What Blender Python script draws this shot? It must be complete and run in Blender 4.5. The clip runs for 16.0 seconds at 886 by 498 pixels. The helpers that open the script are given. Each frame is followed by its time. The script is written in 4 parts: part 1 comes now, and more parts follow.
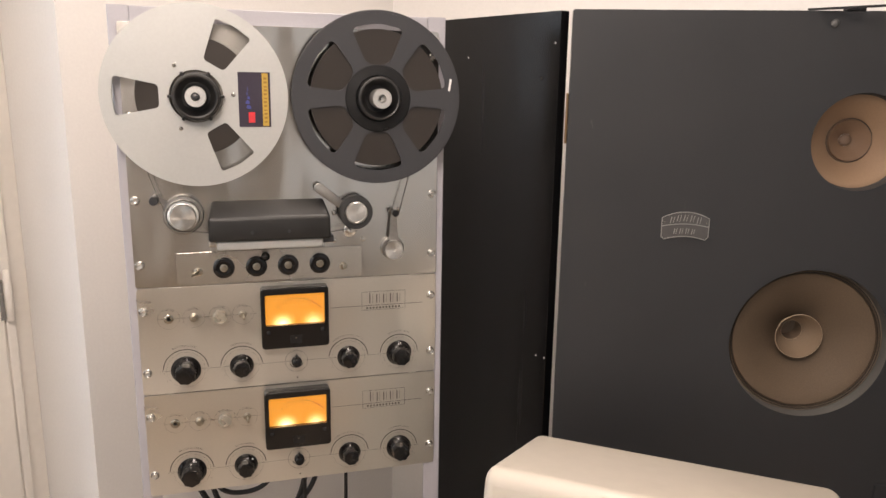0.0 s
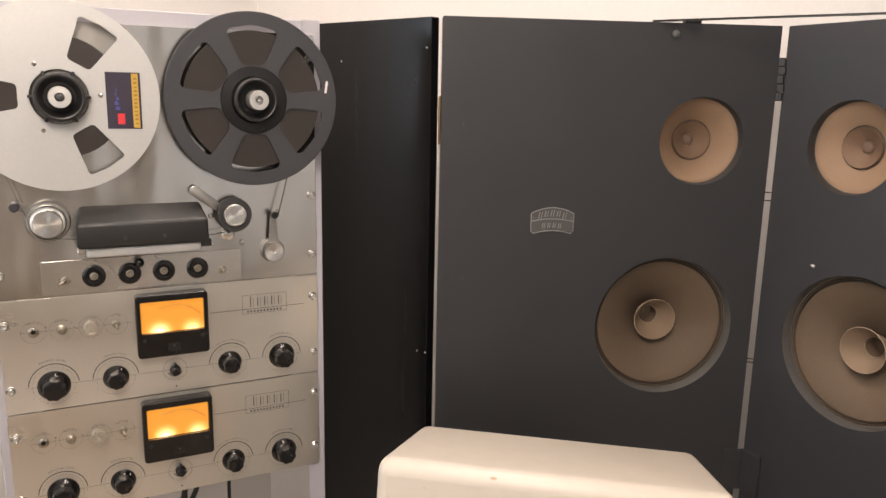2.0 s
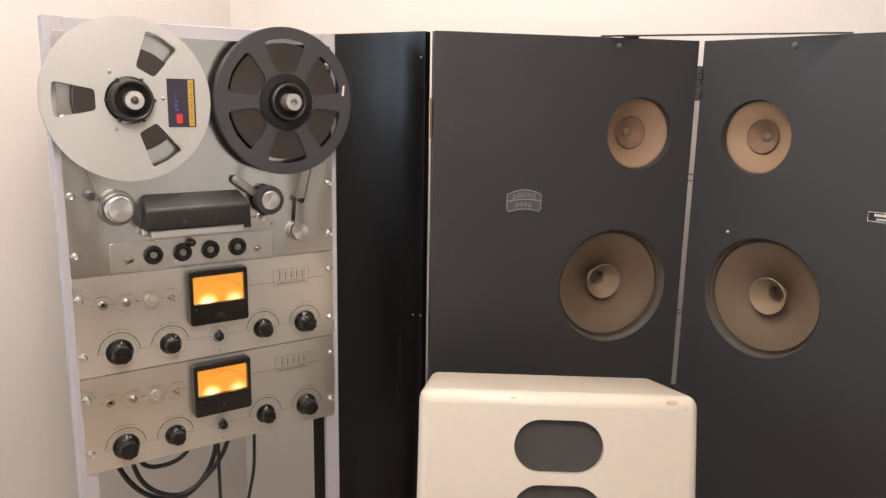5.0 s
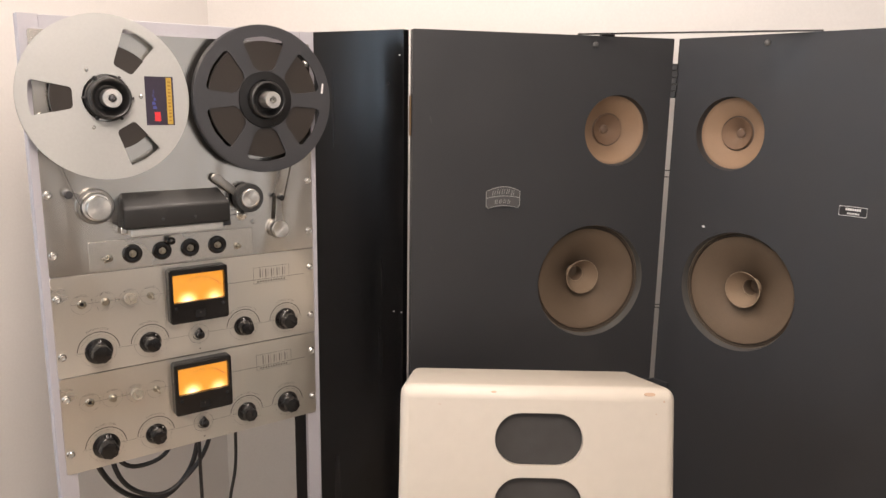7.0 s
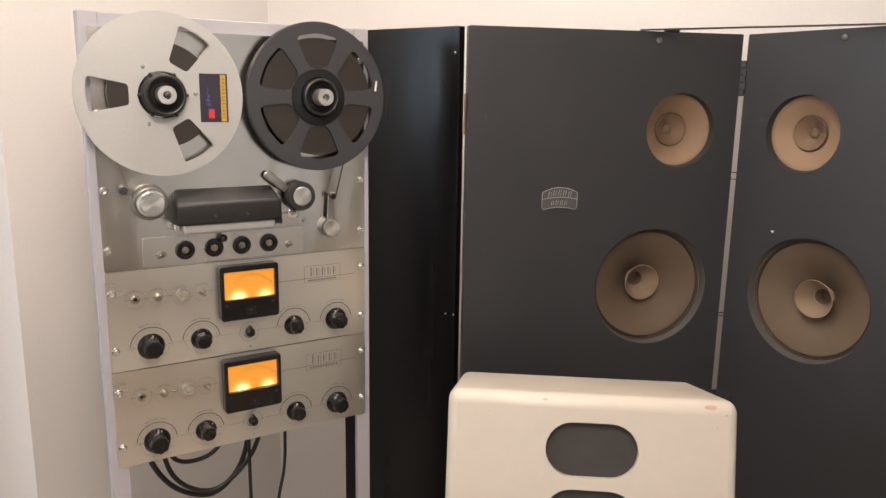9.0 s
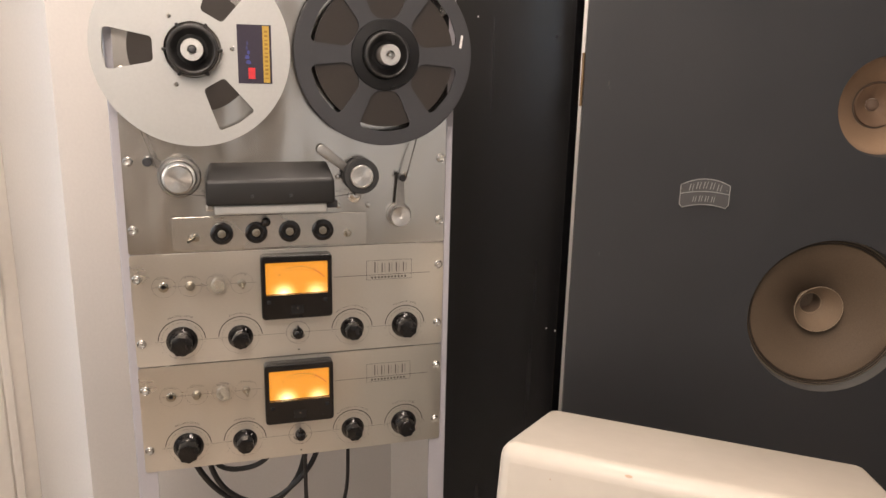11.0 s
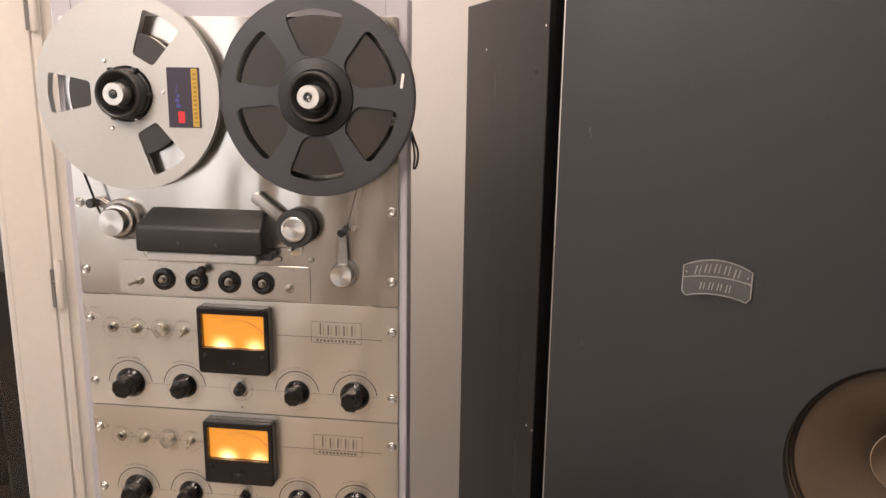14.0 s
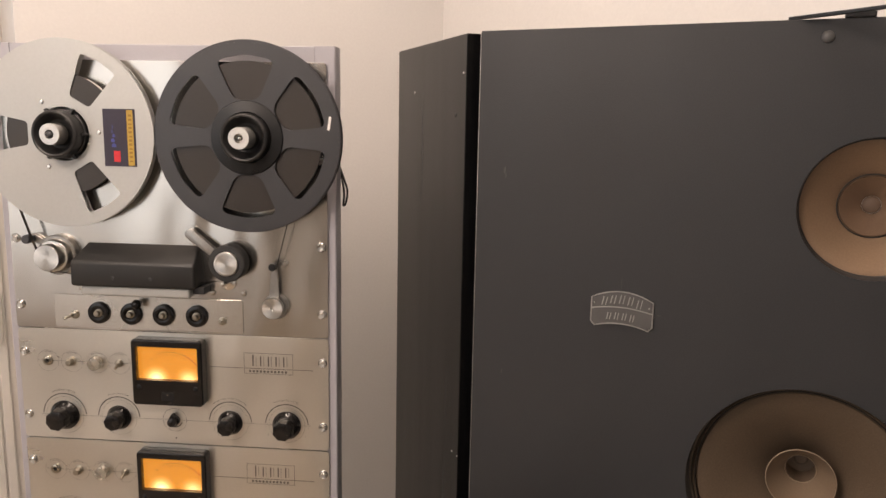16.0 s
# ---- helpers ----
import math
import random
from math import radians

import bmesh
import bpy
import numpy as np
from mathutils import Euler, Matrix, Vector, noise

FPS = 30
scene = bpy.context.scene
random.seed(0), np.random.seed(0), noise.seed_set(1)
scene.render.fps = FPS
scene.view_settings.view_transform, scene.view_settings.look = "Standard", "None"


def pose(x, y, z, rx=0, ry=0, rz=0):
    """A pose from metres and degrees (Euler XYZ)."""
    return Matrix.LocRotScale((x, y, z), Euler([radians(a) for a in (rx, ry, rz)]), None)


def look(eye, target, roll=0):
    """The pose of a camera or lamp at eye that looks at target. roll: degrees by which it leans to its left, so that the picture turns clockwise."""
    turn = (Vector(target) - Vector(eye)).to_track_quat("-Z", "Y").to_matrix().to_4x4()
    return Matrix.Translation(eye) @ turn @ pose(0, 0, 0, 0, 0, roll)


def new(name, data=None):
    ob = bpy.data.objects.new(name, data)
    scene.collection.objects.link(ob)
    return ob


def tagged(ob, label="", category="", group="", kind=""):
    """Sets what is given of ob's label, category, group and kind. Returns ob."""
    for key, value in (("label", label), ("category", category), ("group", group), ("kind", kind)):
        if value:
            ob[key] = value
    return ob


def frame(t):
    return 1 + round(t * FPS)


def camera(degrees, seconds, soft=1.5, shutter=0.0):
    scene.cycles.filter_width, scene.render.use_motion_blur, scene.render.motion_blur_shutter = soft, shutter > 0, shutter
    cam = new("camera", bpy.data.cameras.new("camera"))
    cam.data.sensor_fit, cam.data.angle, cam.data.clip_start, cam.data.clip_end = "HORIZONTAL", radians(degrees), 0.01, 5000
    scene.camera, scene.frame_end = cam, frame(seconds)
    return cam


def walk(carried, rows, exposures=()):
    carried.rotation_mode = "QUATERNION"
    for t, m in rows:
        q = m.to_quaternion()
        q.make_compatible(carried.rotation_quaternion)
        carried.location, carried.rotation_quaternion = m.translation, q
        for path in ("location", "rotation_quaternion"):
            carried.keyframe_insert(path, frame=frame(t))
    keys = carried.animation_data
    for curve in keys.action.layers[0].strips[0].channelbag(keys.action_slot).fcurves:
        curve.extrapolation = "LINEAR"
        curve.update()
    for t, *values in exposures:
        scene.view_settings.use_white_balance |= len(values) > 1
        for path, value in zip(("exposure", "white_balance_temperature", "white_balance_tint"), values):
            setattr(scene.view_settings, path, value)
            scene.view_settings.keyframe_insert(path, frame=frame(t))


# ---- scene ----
cam = camera(61.1, 16.0)
PATH = [
    (0, (-0.001, 0.046, 1.435), (0.537, 1.924, 1.008), 0.9),
    (0.5, (0.0, 0.054, 1.428), (0.634, 1.906, 1.015), 0.9),
    (1, (-0.008, 0.059, 1.431), (0.732, 1.87, 1.017), 1.0),
    (1.5, (-0.016, 0.049, 1.427), (0.804, 1.826, 1.013), 1.1),
    (2, (-0.04, 0.026, 1.426), (0.839, 1.777, 1.025), 1.2),
    (2.5, (-0.073, 0.006, 1.428), (0.855, 1.732, 1.026), 1.4),
    (3, (-0.138, -0.011, 1.422), (0.819, 1.698, 1.02), 1.3),
    (3.5, (-0.255, -0.048, 1.427), (0.774, 1.62, 1.03), 1.3),
    (4, (-0.332, -0.07, 1.432), (0.751, 1.565, 1.036), 1.2),
    (6.5, (-0.348, -0.099, 1.424), (0.811, 1.481, 1.021), 1.0),
    (7, (-0.349, -0.1, 1.425), (0.823, 1.47, 1.025), 0.9),
    (7.5, (-0.344, -0.1, 1.421), (0.83, 1.469, 1.024), 0.7),
    (8, (-0.343, -0.102, 1.425), (0.813, 1.48, 1.024), 0.6),
    (8.5, (-0.343, -0.107, 1.42), (0.771, 1.507, 1.026), 0.6),
    (9, (-0.319, -0.081, 1.416), (0.723, 1.58, 1.02), 0.9),
    (9.5, (-0.28, -0.029, 1.411), (0.678, 1.68, 1.011), 1.1),
    (9.7, (-0.247, -0.008, 1.413), (0.657, 1.728, 1.001), 1.3),
    (11.8, (0.126, 0.178, 1.389), (0.447, 2.09, 0.896), 1.1),
    (12, (0.16, 0.203, 1.387), (0.414, 2.126, 0.898), 1.1),
    (12.5, (0.241, 0.297, 1.4), (0.359, 2.233, 0.911), 1.3),
    (13, (0.32, 0.332, 1.403), (0.293, 2.274, 0.926), 1.2),
    (13.5, (0.426, 0.296, 1.416), (0.274, 2.237, 0.961), 1.1),
    (14, (0.519, 0.238, 1.426), (0.286, 2.18, 1.008), 0.8),
    (14.5, (0.567, 0.199, 1.437), (0.298, 2.143, 1.055), 0.8),
    (15, (0.583, 0.193, 1.446), (0.314, 2.144, 1.095), 1.0),
    (15.5, (0.578, 0.19, 1.442), (0.359, 2.151, 1.116), 1.2),
    (16, (0.577, 0.193, 1.442), (0.438, 2.16, 1.104), 1.1),
]
walk(cam, [(t, look(eye, target, roll)) for t, eye, target, roll in PATH], [(0, 0.09, 6600, 12), (2.0, 0.17, 6600, 12), (7.5, 0.20, 6560, 12), (9.5, 0.04, 6650, 11), (12.5, 0.15, 6800, 15), (14.5, 0.04, 6820, 16), (16.0, -0.16, 6950, 15)])

# ---- light of the room ----
world = bpy.data.worlds.new("world")
scene.world = world
world.use_nodes = True
world.node_tree.nodes["Background"].inputs[0].default_value = (1.0, 0.86, 0.72, 1)
world.node_tree.nodes["Background"].inputs[1].default_value = 0.05


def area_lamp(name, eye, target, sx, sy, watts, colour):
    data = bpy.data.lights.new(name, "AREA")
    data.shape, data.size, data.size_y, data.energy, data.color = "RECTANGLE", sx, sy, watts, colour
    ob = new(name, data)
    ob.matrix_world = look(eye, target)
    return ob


WARM = (1.0, 0.868, 0.775)
bulb = bpy.data.lights.new("unseen_overhead_light", "POINT")
bulb.energy, bulb.color, bulb.shadow_soft_size = 60, WARM, 0.30
new("unseen_overhead_light", bulb).location = (-0.28, 0.0, 2.20)
# added overhead light, no fixture known, brightens the wall beside the rack
area_lamp("unseen_overhead_light", (0.34, 1.06, 2.52), (0.34, 1.06, 0), 0.4, 0.4, 13, WARM)
# unseen cool source, placed by its blue reflection in the steel; no opening built
area_lamp("unseen_cool_light", (-1.64, -1.64, 1.62), (0.9, 0.65, 1.45), 1.7, 1.7, 13.5, (0.84, 0.93, 1.0))
# added second cool light, no window known, to lift the first baffle and panel
area_lamp("unseen_cool_light", (1.20, -1.52, 1.50), (0.55, 1.10, 1.30), 1.9, 1.7, 4, (0.90, 0.95, 1.0))
# cool light added behind the glass to tint the second baffle; no window there
area_lamp("hall_added_light", (-2.55, 2.02, 1.75), (-0.72, 1.33, 1.5), 1.1, 1.0, 19, (0.68, 0.84, 1.0))

# ---- materials ----


def material(name, colour, rough=0.5, metal=0.0, vary=0.10, scale=6.0, bump=0.0, bump_scale=250.0, fine=0.05,
             stretch=(1, 1, 1), rough_vary=0.1, spec=0.5, coat=0.0, dirt=None, dirt_amount=0.0):
    """A surface with slow and fine colour change, uneven gloss and fine relief."""
    mat = bpy.data.materials.new(name)
    mat.use_nodes = True
    nt = mat.node_tree
    b = nt.nodes["Principled BSDF"]
    L = nt.links.new
    co = nt.nodes.new("ShaderNodeTexCoord")
    mp = nt.nodes.new("ShaderNodeMapping")
    mp.inputs["Scale"].default_value = stretch
    L(co.outputs["Object"], mp.inputs[0])
    n1 = nt.nodes.new("ShaderNodeTexNoise")
    n1.inputs["Scale"].default_value, n1.inputs["Detail"].default_value = scale, 5
    n2 = nt.nodes.new("ShaderNodeTexNoise")
    n2.inputs["Scale"].default_value, n2.inputs["Detail"].default_value = bump_scale, 3
    L(mp.outputs[0], n1.inputs[0])
    L(mp.outputs[0], n2.inputs[0])
    lo = [c * (1 - vary) for c in colour] + [1]
    hi = [min(1, c * (1 + vary)) for c in colour] + [1]
    ramp = nt.nodes.new("ShaderNodeMix")
    ramp.data_type = "RGBA"
    ramp.inputs["A"].default_value, ramp.inputs["B"].default_value = lo, hi
    L(n1.outputs["Fac"], ramp.inputs["Factor"])
    mul = nt.nodes.new("ShaderNodeMix")
    mul.data_type, mul.blend_type = "RGBA", "MULTIPLY"
    mul.inputs["Factor"].default_value = 1.0
    mr = nt.nodes.new("ShaderNodeMapRange")
    mr.inputs["From Min"].default_value, mr.inputs["From Max"].default_value = 0.3, 0.7
    mr.inputs["To Min"].default_value, mr.inputs["To Max"].default_value = 1 - fine * 2, 1.0
    L(n2.outputs["Fac"], mr.inputs["Value"])
    L(ramp.outputs["Result"], mul.inputs["A"])
    L(mr.outputs[0], mul.inputs["B"])
    out = mul.outputs["Result"]
    if dirt:
        n3 = nt.nodes.new("ShaderNodeTexNoise")
        n3.inputs["Scale"].default_value, n3.inputs["Detail"].default_value = scale * 3, 8
        L(co.outputs["Object"], n3.inputs[0])
        m3 = nt.nodes.new("ShaderNodeMapRange")
        m3.inputs["From Min"].default_value, m3.inputs["From Max"].default_value = 0.58, 0.72
        m3.inputs["To Max"].default_value = dirt_amount
        L(n3.outputs["Fac"], m3.inputs["Value"])
        mx = nt.nodes.new("ShaderNodeMix")
        mx.data_type = "RGBA"
        mx.inputs["B"].default_value = (*dirt, 1)
        L(m3.outputs[0], mx.inputs["Factor"])
        L(out, mx.inputs["A"])
        out = mx.outputs["Result"]
    L(out, b.inputs["Base Color"])
    rr = nt.nodes.new("ShaderNodeMapRange")
    rr.inputs["To Min"].default_value, rr.inputs["To Max"].default_value = max(0.02, rough - rough_vary), min(1, rough + rough_vary)
    rr.inputs["From Min"].default_value, rr.inputs["From Max"].default_value = 0.3, 0.7
    L(n1.outputs["Fac"], rr.inputs["Value"])
    L(rr.outputs[0], b.inputs["Roughness"])
    b.inputs["Metallic"].default_value = metal
    b.inputs["Specular IOR Level"].default_value = spec
    b.inputs["Coat Weight"].default_value = coat
    if bump:
        bp = nt.nodes.new("ShaderNodeBump")
        bp.inputs["Strength"].default_value, bp.inputs["Distance"].default_value = bump, 0.002
        L(n2.outputs["Fac"], bp.inputs["Height"])
        L(bp.outputs[0], b.inputs["Normal"])
    return mat


WALL = material("wall_paint", (0.705, 0.684, 0.660), 0.75, vary=0.03, scale=2, bump=0.10, bump_scale=180, fine=0.02)
# tone of an unseen wall, darkened so the steel panel reflects less
FARWALL = material("unseen_wall_dimmed", (0.34, 0.325, 0.305), 0.8, vary=0.05, scale=2, fine=0.02)
TRIM = material("trim_paint", (0.66, 0.625, 0.575), 0.42, vary=0.03, scale=4, bump=0.04, bump_scale=60, fine=0.02)
CEIL = material("ceiling_paint", (0.80, 0.78, 0.74), 0.85, vary=0.02, scale=2, fine=0.02)
# the floor is unseen; its tone is lifted for the amplifiers' reflections
WOOD = material("floor_wood", (0.46, 0.37, 0.28), 0.45, vary=0.25, scale=5, stretch=(1, 8, 1), bump=0.1, bump_scale=60)
RACK = material("rack_enamel", (0.425, 0.414, 0.448), 0.36, vary=0.04, scale=9, bump=0.05, bump_scale=300, fine=0.02)
STEEL = material("brushed_steel", (0.585, 0.562, 0.525), 0.22, metal=1.0, vary=0.14, scale=5, stretch=(0.8, 1, 1), rough_vary=0.07, fine=0.02)


def upright_gloss(mat, amount):
    """Reflections drawn out up and down by brush lines that run along x."""
    nt = mat.node_tree
    up = nt.nodes.new("ShaderNodeCombineXYZ")
    up.inputs[2].default_value = 1.0
    b = nt.nodes["Principled BSDF"]
    nt.links.new(up.outputs[0], b.inputs["Tangent"])
    b.inputs["Anisotropic"].default_value = amount


def uneven(mat, height, scale, stretch):
    """A slow unevenness of sheet metal, that bends the reflections."""
    nt = mat.node_tree
    co = nt.nodes.new("ShaderNodeTexCoord")
    mp = nt.nodes.new("ShaderNodeMapping")
    mp.inputs["Scale"].default_value = stretch
    nz = nt.nodes.new("ShaderNodeTexNoise")
    nz.inputs["Scale"].default_value, nz.inputs["Detail"].default_value = scale, 1.5
    bp = nt.nodes.new("ShaderNodeBump")
    bp.inputs["Strength"].default_value, bp.inputs["Distance"].default_value = 1.0, height
    b = nt.nodes["Principled BSDF"]
    if b.inputs["Normal"].is_linked:
        nt.links.new(b.inputs["Normal"].links[0].from_socket, bp.inputs["Normal"])
    nt.links.new(co.outputs["Object"], mp.inputs[0])
    nt.links.new(mp.outputs[0], nz.inputs[0])
    nt.links.new(nz.outputs["Fac"], bp.inputs["Height"])
    nt.links.new(bp.outputs[0], b.inputs["Normal"])


upright_gloss(STEEL, 0.50)
uneven(STEEL, 0.010, 9.0, (1.0, 1.0, 0.35))
PLATE = material("amplifier_aluminium", (0.640, 0.612, 0.556), 0.33, metal=0.9, vary=0.09, scale=5, stretch=(0.4, 1, 1), bump=0.015,
                 bump_scale=500, fine=0.02)
upright_gloss(PLATE, 0.50)
uneven(PLATE, 0.011, 8.0, (1.0, 1.0, 0.3))
CONTROL = material("control_plate_steel", (0.67, 0.645, 0.60), 0.27, metal=1.0, vary=0.06, scale=6, stretch=(0.6, 1, 1), rough_vary=0.04)
upright_gloss(CONTROL, 0.45)
ALU = material("turned_aluminium", (0.80, 0.78, 0.74), 0.24, metal=1.0, vary=0.05, scale=20, rough_vary=0.05)
TURNED = material("lathe_turned_aluminium", (0.70, 0.685, 0.655), 0.30, metal=1.0, vary=0.04, scale=20, rough_vary=0.03)
nt_ = TURNED.node_tree
tn_ = nt_.nodes.new("ShaderNodeTangent")
tn_.direction_type, tn_.axis = "RADIAL", "Y"
nt_.links.new(tn_.outputs[0], nt_.nodes["Principled BSDF"].inputs["Tangent"])
nt_.nodes["Principled BSDF"].inputs["Anisotropic"].default_value = 0.85
SATIN = material("satin_aluminium", (0.37, 0.358, 0.338), 0.40, metal=1.0, vary=0.08, scale=30, rough_vary=0.06)
REEL = material("reel_aluminium", (0.505, 0.508, 0.492), 0.50, metal=0.55, vary=0.02, scale=6, fine=0.02)
AGED = material("aged_nickel", (0.42, 0.385, 0.32), 0.32, metal=1.0, vary=0.2, scale=80)
CHROME = material("nickel", (0.66, 0.64, 0.60), 0.20, metal=1.0, vary=0.05, scale=30, rough_vary=0.05)
SCREWMETAL = material("bright_nickel", (0.70, 0.688, 0.665), 0.24, metal=1.0, vary=0.05, scale=60, rough_vary=0.08)
HUBGREY = material("hub_plastic", (0.020, 0.0195, 0.0195), 0.40, vary=0.12, scale=25, spec=0.45)
CAPMETAL = material("machined_cap", (0.66, 0.645, 0.62), 0.42, metal=0.9, vary=0.06, scale=60, rough_vary=0.05)
GREYREEL = material("dark_grey_plastic", (0.045, 0.045, 0.049), 0.37, vary=0.05, scale=8, fine=0.03, bump=0.03)
BLACK = material("black_bakelite", (0.007, 0.006, 0.006), 0.20, vary=0.15, scale=20, coat=0.15, spec=0.40)
BLACKM = material("black_matt", (0.009, 0.0088, 0.0092), 0.36, vary=0.15, scale=20, spec=0.4)
COVER = material("black_crackle", (0.015, 0.0145, 0.014), 0.45, vary=0.1, scale=20, bump=0.08, bump_scale=900)
TAPE = material("tape_pack", (0.030, 0.0235, 0.019), 0.36, vary=0.06, scale=9, fine=0.03)
STRAND = material("tape_backing", (0.10, 0.080, 0.065), 0.16, vary=0.06, scale=60, spec=0.8)
RUBBER = material("rubber", (0.03, 0.03, 0.03), 0.7, vary=0.1, scale=30)
CABLE = material("cable_sheath", (0.015, 0.014, 0.014), 0.45, vary=0.1, scale=40)
BAFFLE = material("baffle_black", (0.0340, 0.0350, 0.0378), 0.48, vary=0.10, dirt=(0.045, 0.044, 0.043), dirt_amount=0.10, scale=9, bump=0.20, bump_scale=700, fine=0.10, spec=0.36)
WING = material("wing_black", (0.0036, 0.0036, 0.0040), 0.23, vary=0.18, scale=5, stretch=(5, 5, 0.25), bump=0.004, bump_scale=30,
                rough_vary=0.06, spec=0.28)
CONE = material("paper_cone", (0.132, 0.094, 0.063), 0.70, vary=0.12, spec=0.3, scale=9, bump=0.15, bump_scale=500, fine=0.08)
CONE2 = material("paper_cone_pale", (0.27, 0.175, 0.108), 0.75, vary=0.10, scale=14, bump=0.15, bump_scale=500, fine=0.06)
INNER = material("paper_inner_cone", (0.180, 0.112, 0.070), 0.75, vary=0.12, scale=30, bump=0.15, bump_scale=500, fine=0.06)
DUSTCAP = material("paper_dust_cap", (0.150, 0.098, 0.068), 0.7, vary=0.12, scale=60, bump=0.12, bump_scale=500, fine=0.06)
WHIZ = material("paper_whizzer", (0.25, 0.18, 0.120), 0.75, vary=0.08, scale=20, bump=0.12, bump_scale=500, fine=0.05)
PALE = material("paper_rim", (0.46, 0.36, 0.26), 0.7, vary=0.05, scale=40)
FRAME = material("driver_frame", (0.034, 0.033, 0.032), 0.6, vary=0.1, scale=20)
WRIM = material("driver_rim_grey", (0.090, 0.086, 0.080), 0.6, vary=0.12, scale=20, bump=0.1)
GASKET = material("felt_gasket", (0.17, 0.135, 0.10), 0.85, vary=0.12, scale=30, bump=0.15, bump_scale=600)
# dark tone that stands for shade in the surround's grooves
GROOVE = material("groove_shade_brown", (0.028, 0.022, 0.017), 0.8)
THROAT = material("dark_paper_tube", (0.24, 0.170, 0.115), 0.75, vary=0.1, scale=30)
BOLT = material("grey_bolt_head", (0.11, 0.108, 0.105), 0.42, vary=0.15, scale=90)
BRASS = material("brass", (0.36, 0.23, 0.12), 0.38, metal=1.0, vary=0.15, scale=30)
STOOL = material("cream_lacquer", (0.545, 0.495, 0.425), 0.40, vary=0.03, scale=4, bump=0.03, bump_scale=40, fine=0.02)
BAREWOOD = material("bare_wood", (0.47, 0.33, 0.23), 0.7, vary=0.2, scale=40)
GRILLE = material("grey_cloth", (0.050, 0.047, 0.045), 0.9, vary=0.06, scale=30, bump=0.2, bump_scale=1200)
LOGO = material("cast_badge", (0.125, 0.122, 0.12), 0.36, metal=0.5, vary=0.10, scale=40)
RELIEF = material("badge_relief", (0.60, 0.59, 0.57), 0.36, metal=0.5)
INK = material("engraved_ink", (0.03, 0.028, 0.026), 0.6)
FAINT = material("faint_print", (0.13, 0.12, 0.105), 0.55)
LABEL = material("reel_label", (0.030, 0.022, 0.040), 0.45, vary=0.1, scale=30)
GOLD = material("label_gold", (0.50, 0.32, 0.05), 0.5)
RED = material("label_red", (0.62, 0.03, 0.04), 0.5)
BLUE = material("label_blue", (0.06, 0.07, 0.28), 0.5, vary=0.4, scale=60)
DIMBLUE = material("label_blue_dim", (0.045, 0.045, 0.14), 0.5, vary=0.4, scale=80)
WHITE = material("white_paint_chip", (0.80, 0.79, 0.77), 0.6)
LENSCAP = material("clear_lens", (0.62, 0.57, 0.48), 0.10, vary=0.25, scale=160, coat=0.6)
LENSCAP.node_tree.nodes["Principled BSDF"].inputs["Transmission Weight"].default_value = 0.65
PINK = material("hall_paint", (0.70, 0.58, 0.54), 0.8, vary=0.03)
DARKWOOD = material("dark_shelf_wood", (0.022, 0.017, 0.014), 0.5, vary=0.3, scale=9)
SCUFF = material("paint_scuff", (0.050, 0.048, 0.046), 0.6, vary=0.3, scale=300)
GREYBOX = material("grey_equipment", (0.20, 0.19, 0.18), 0.5)


def glass_material():
    mat = bpy.data.materials.new("window_glass")
    mat.use_nodes = True
    b = mat.node_tree.nodes["Principled BSDF"]
    b.inputs["Transmission Weight"].default_value = 1.0
    b.inputs["Roughness"].default_value = 0.02
    b.inputs["IOR"].default_value = 1.45
    return mat


GLASS = glass_material()


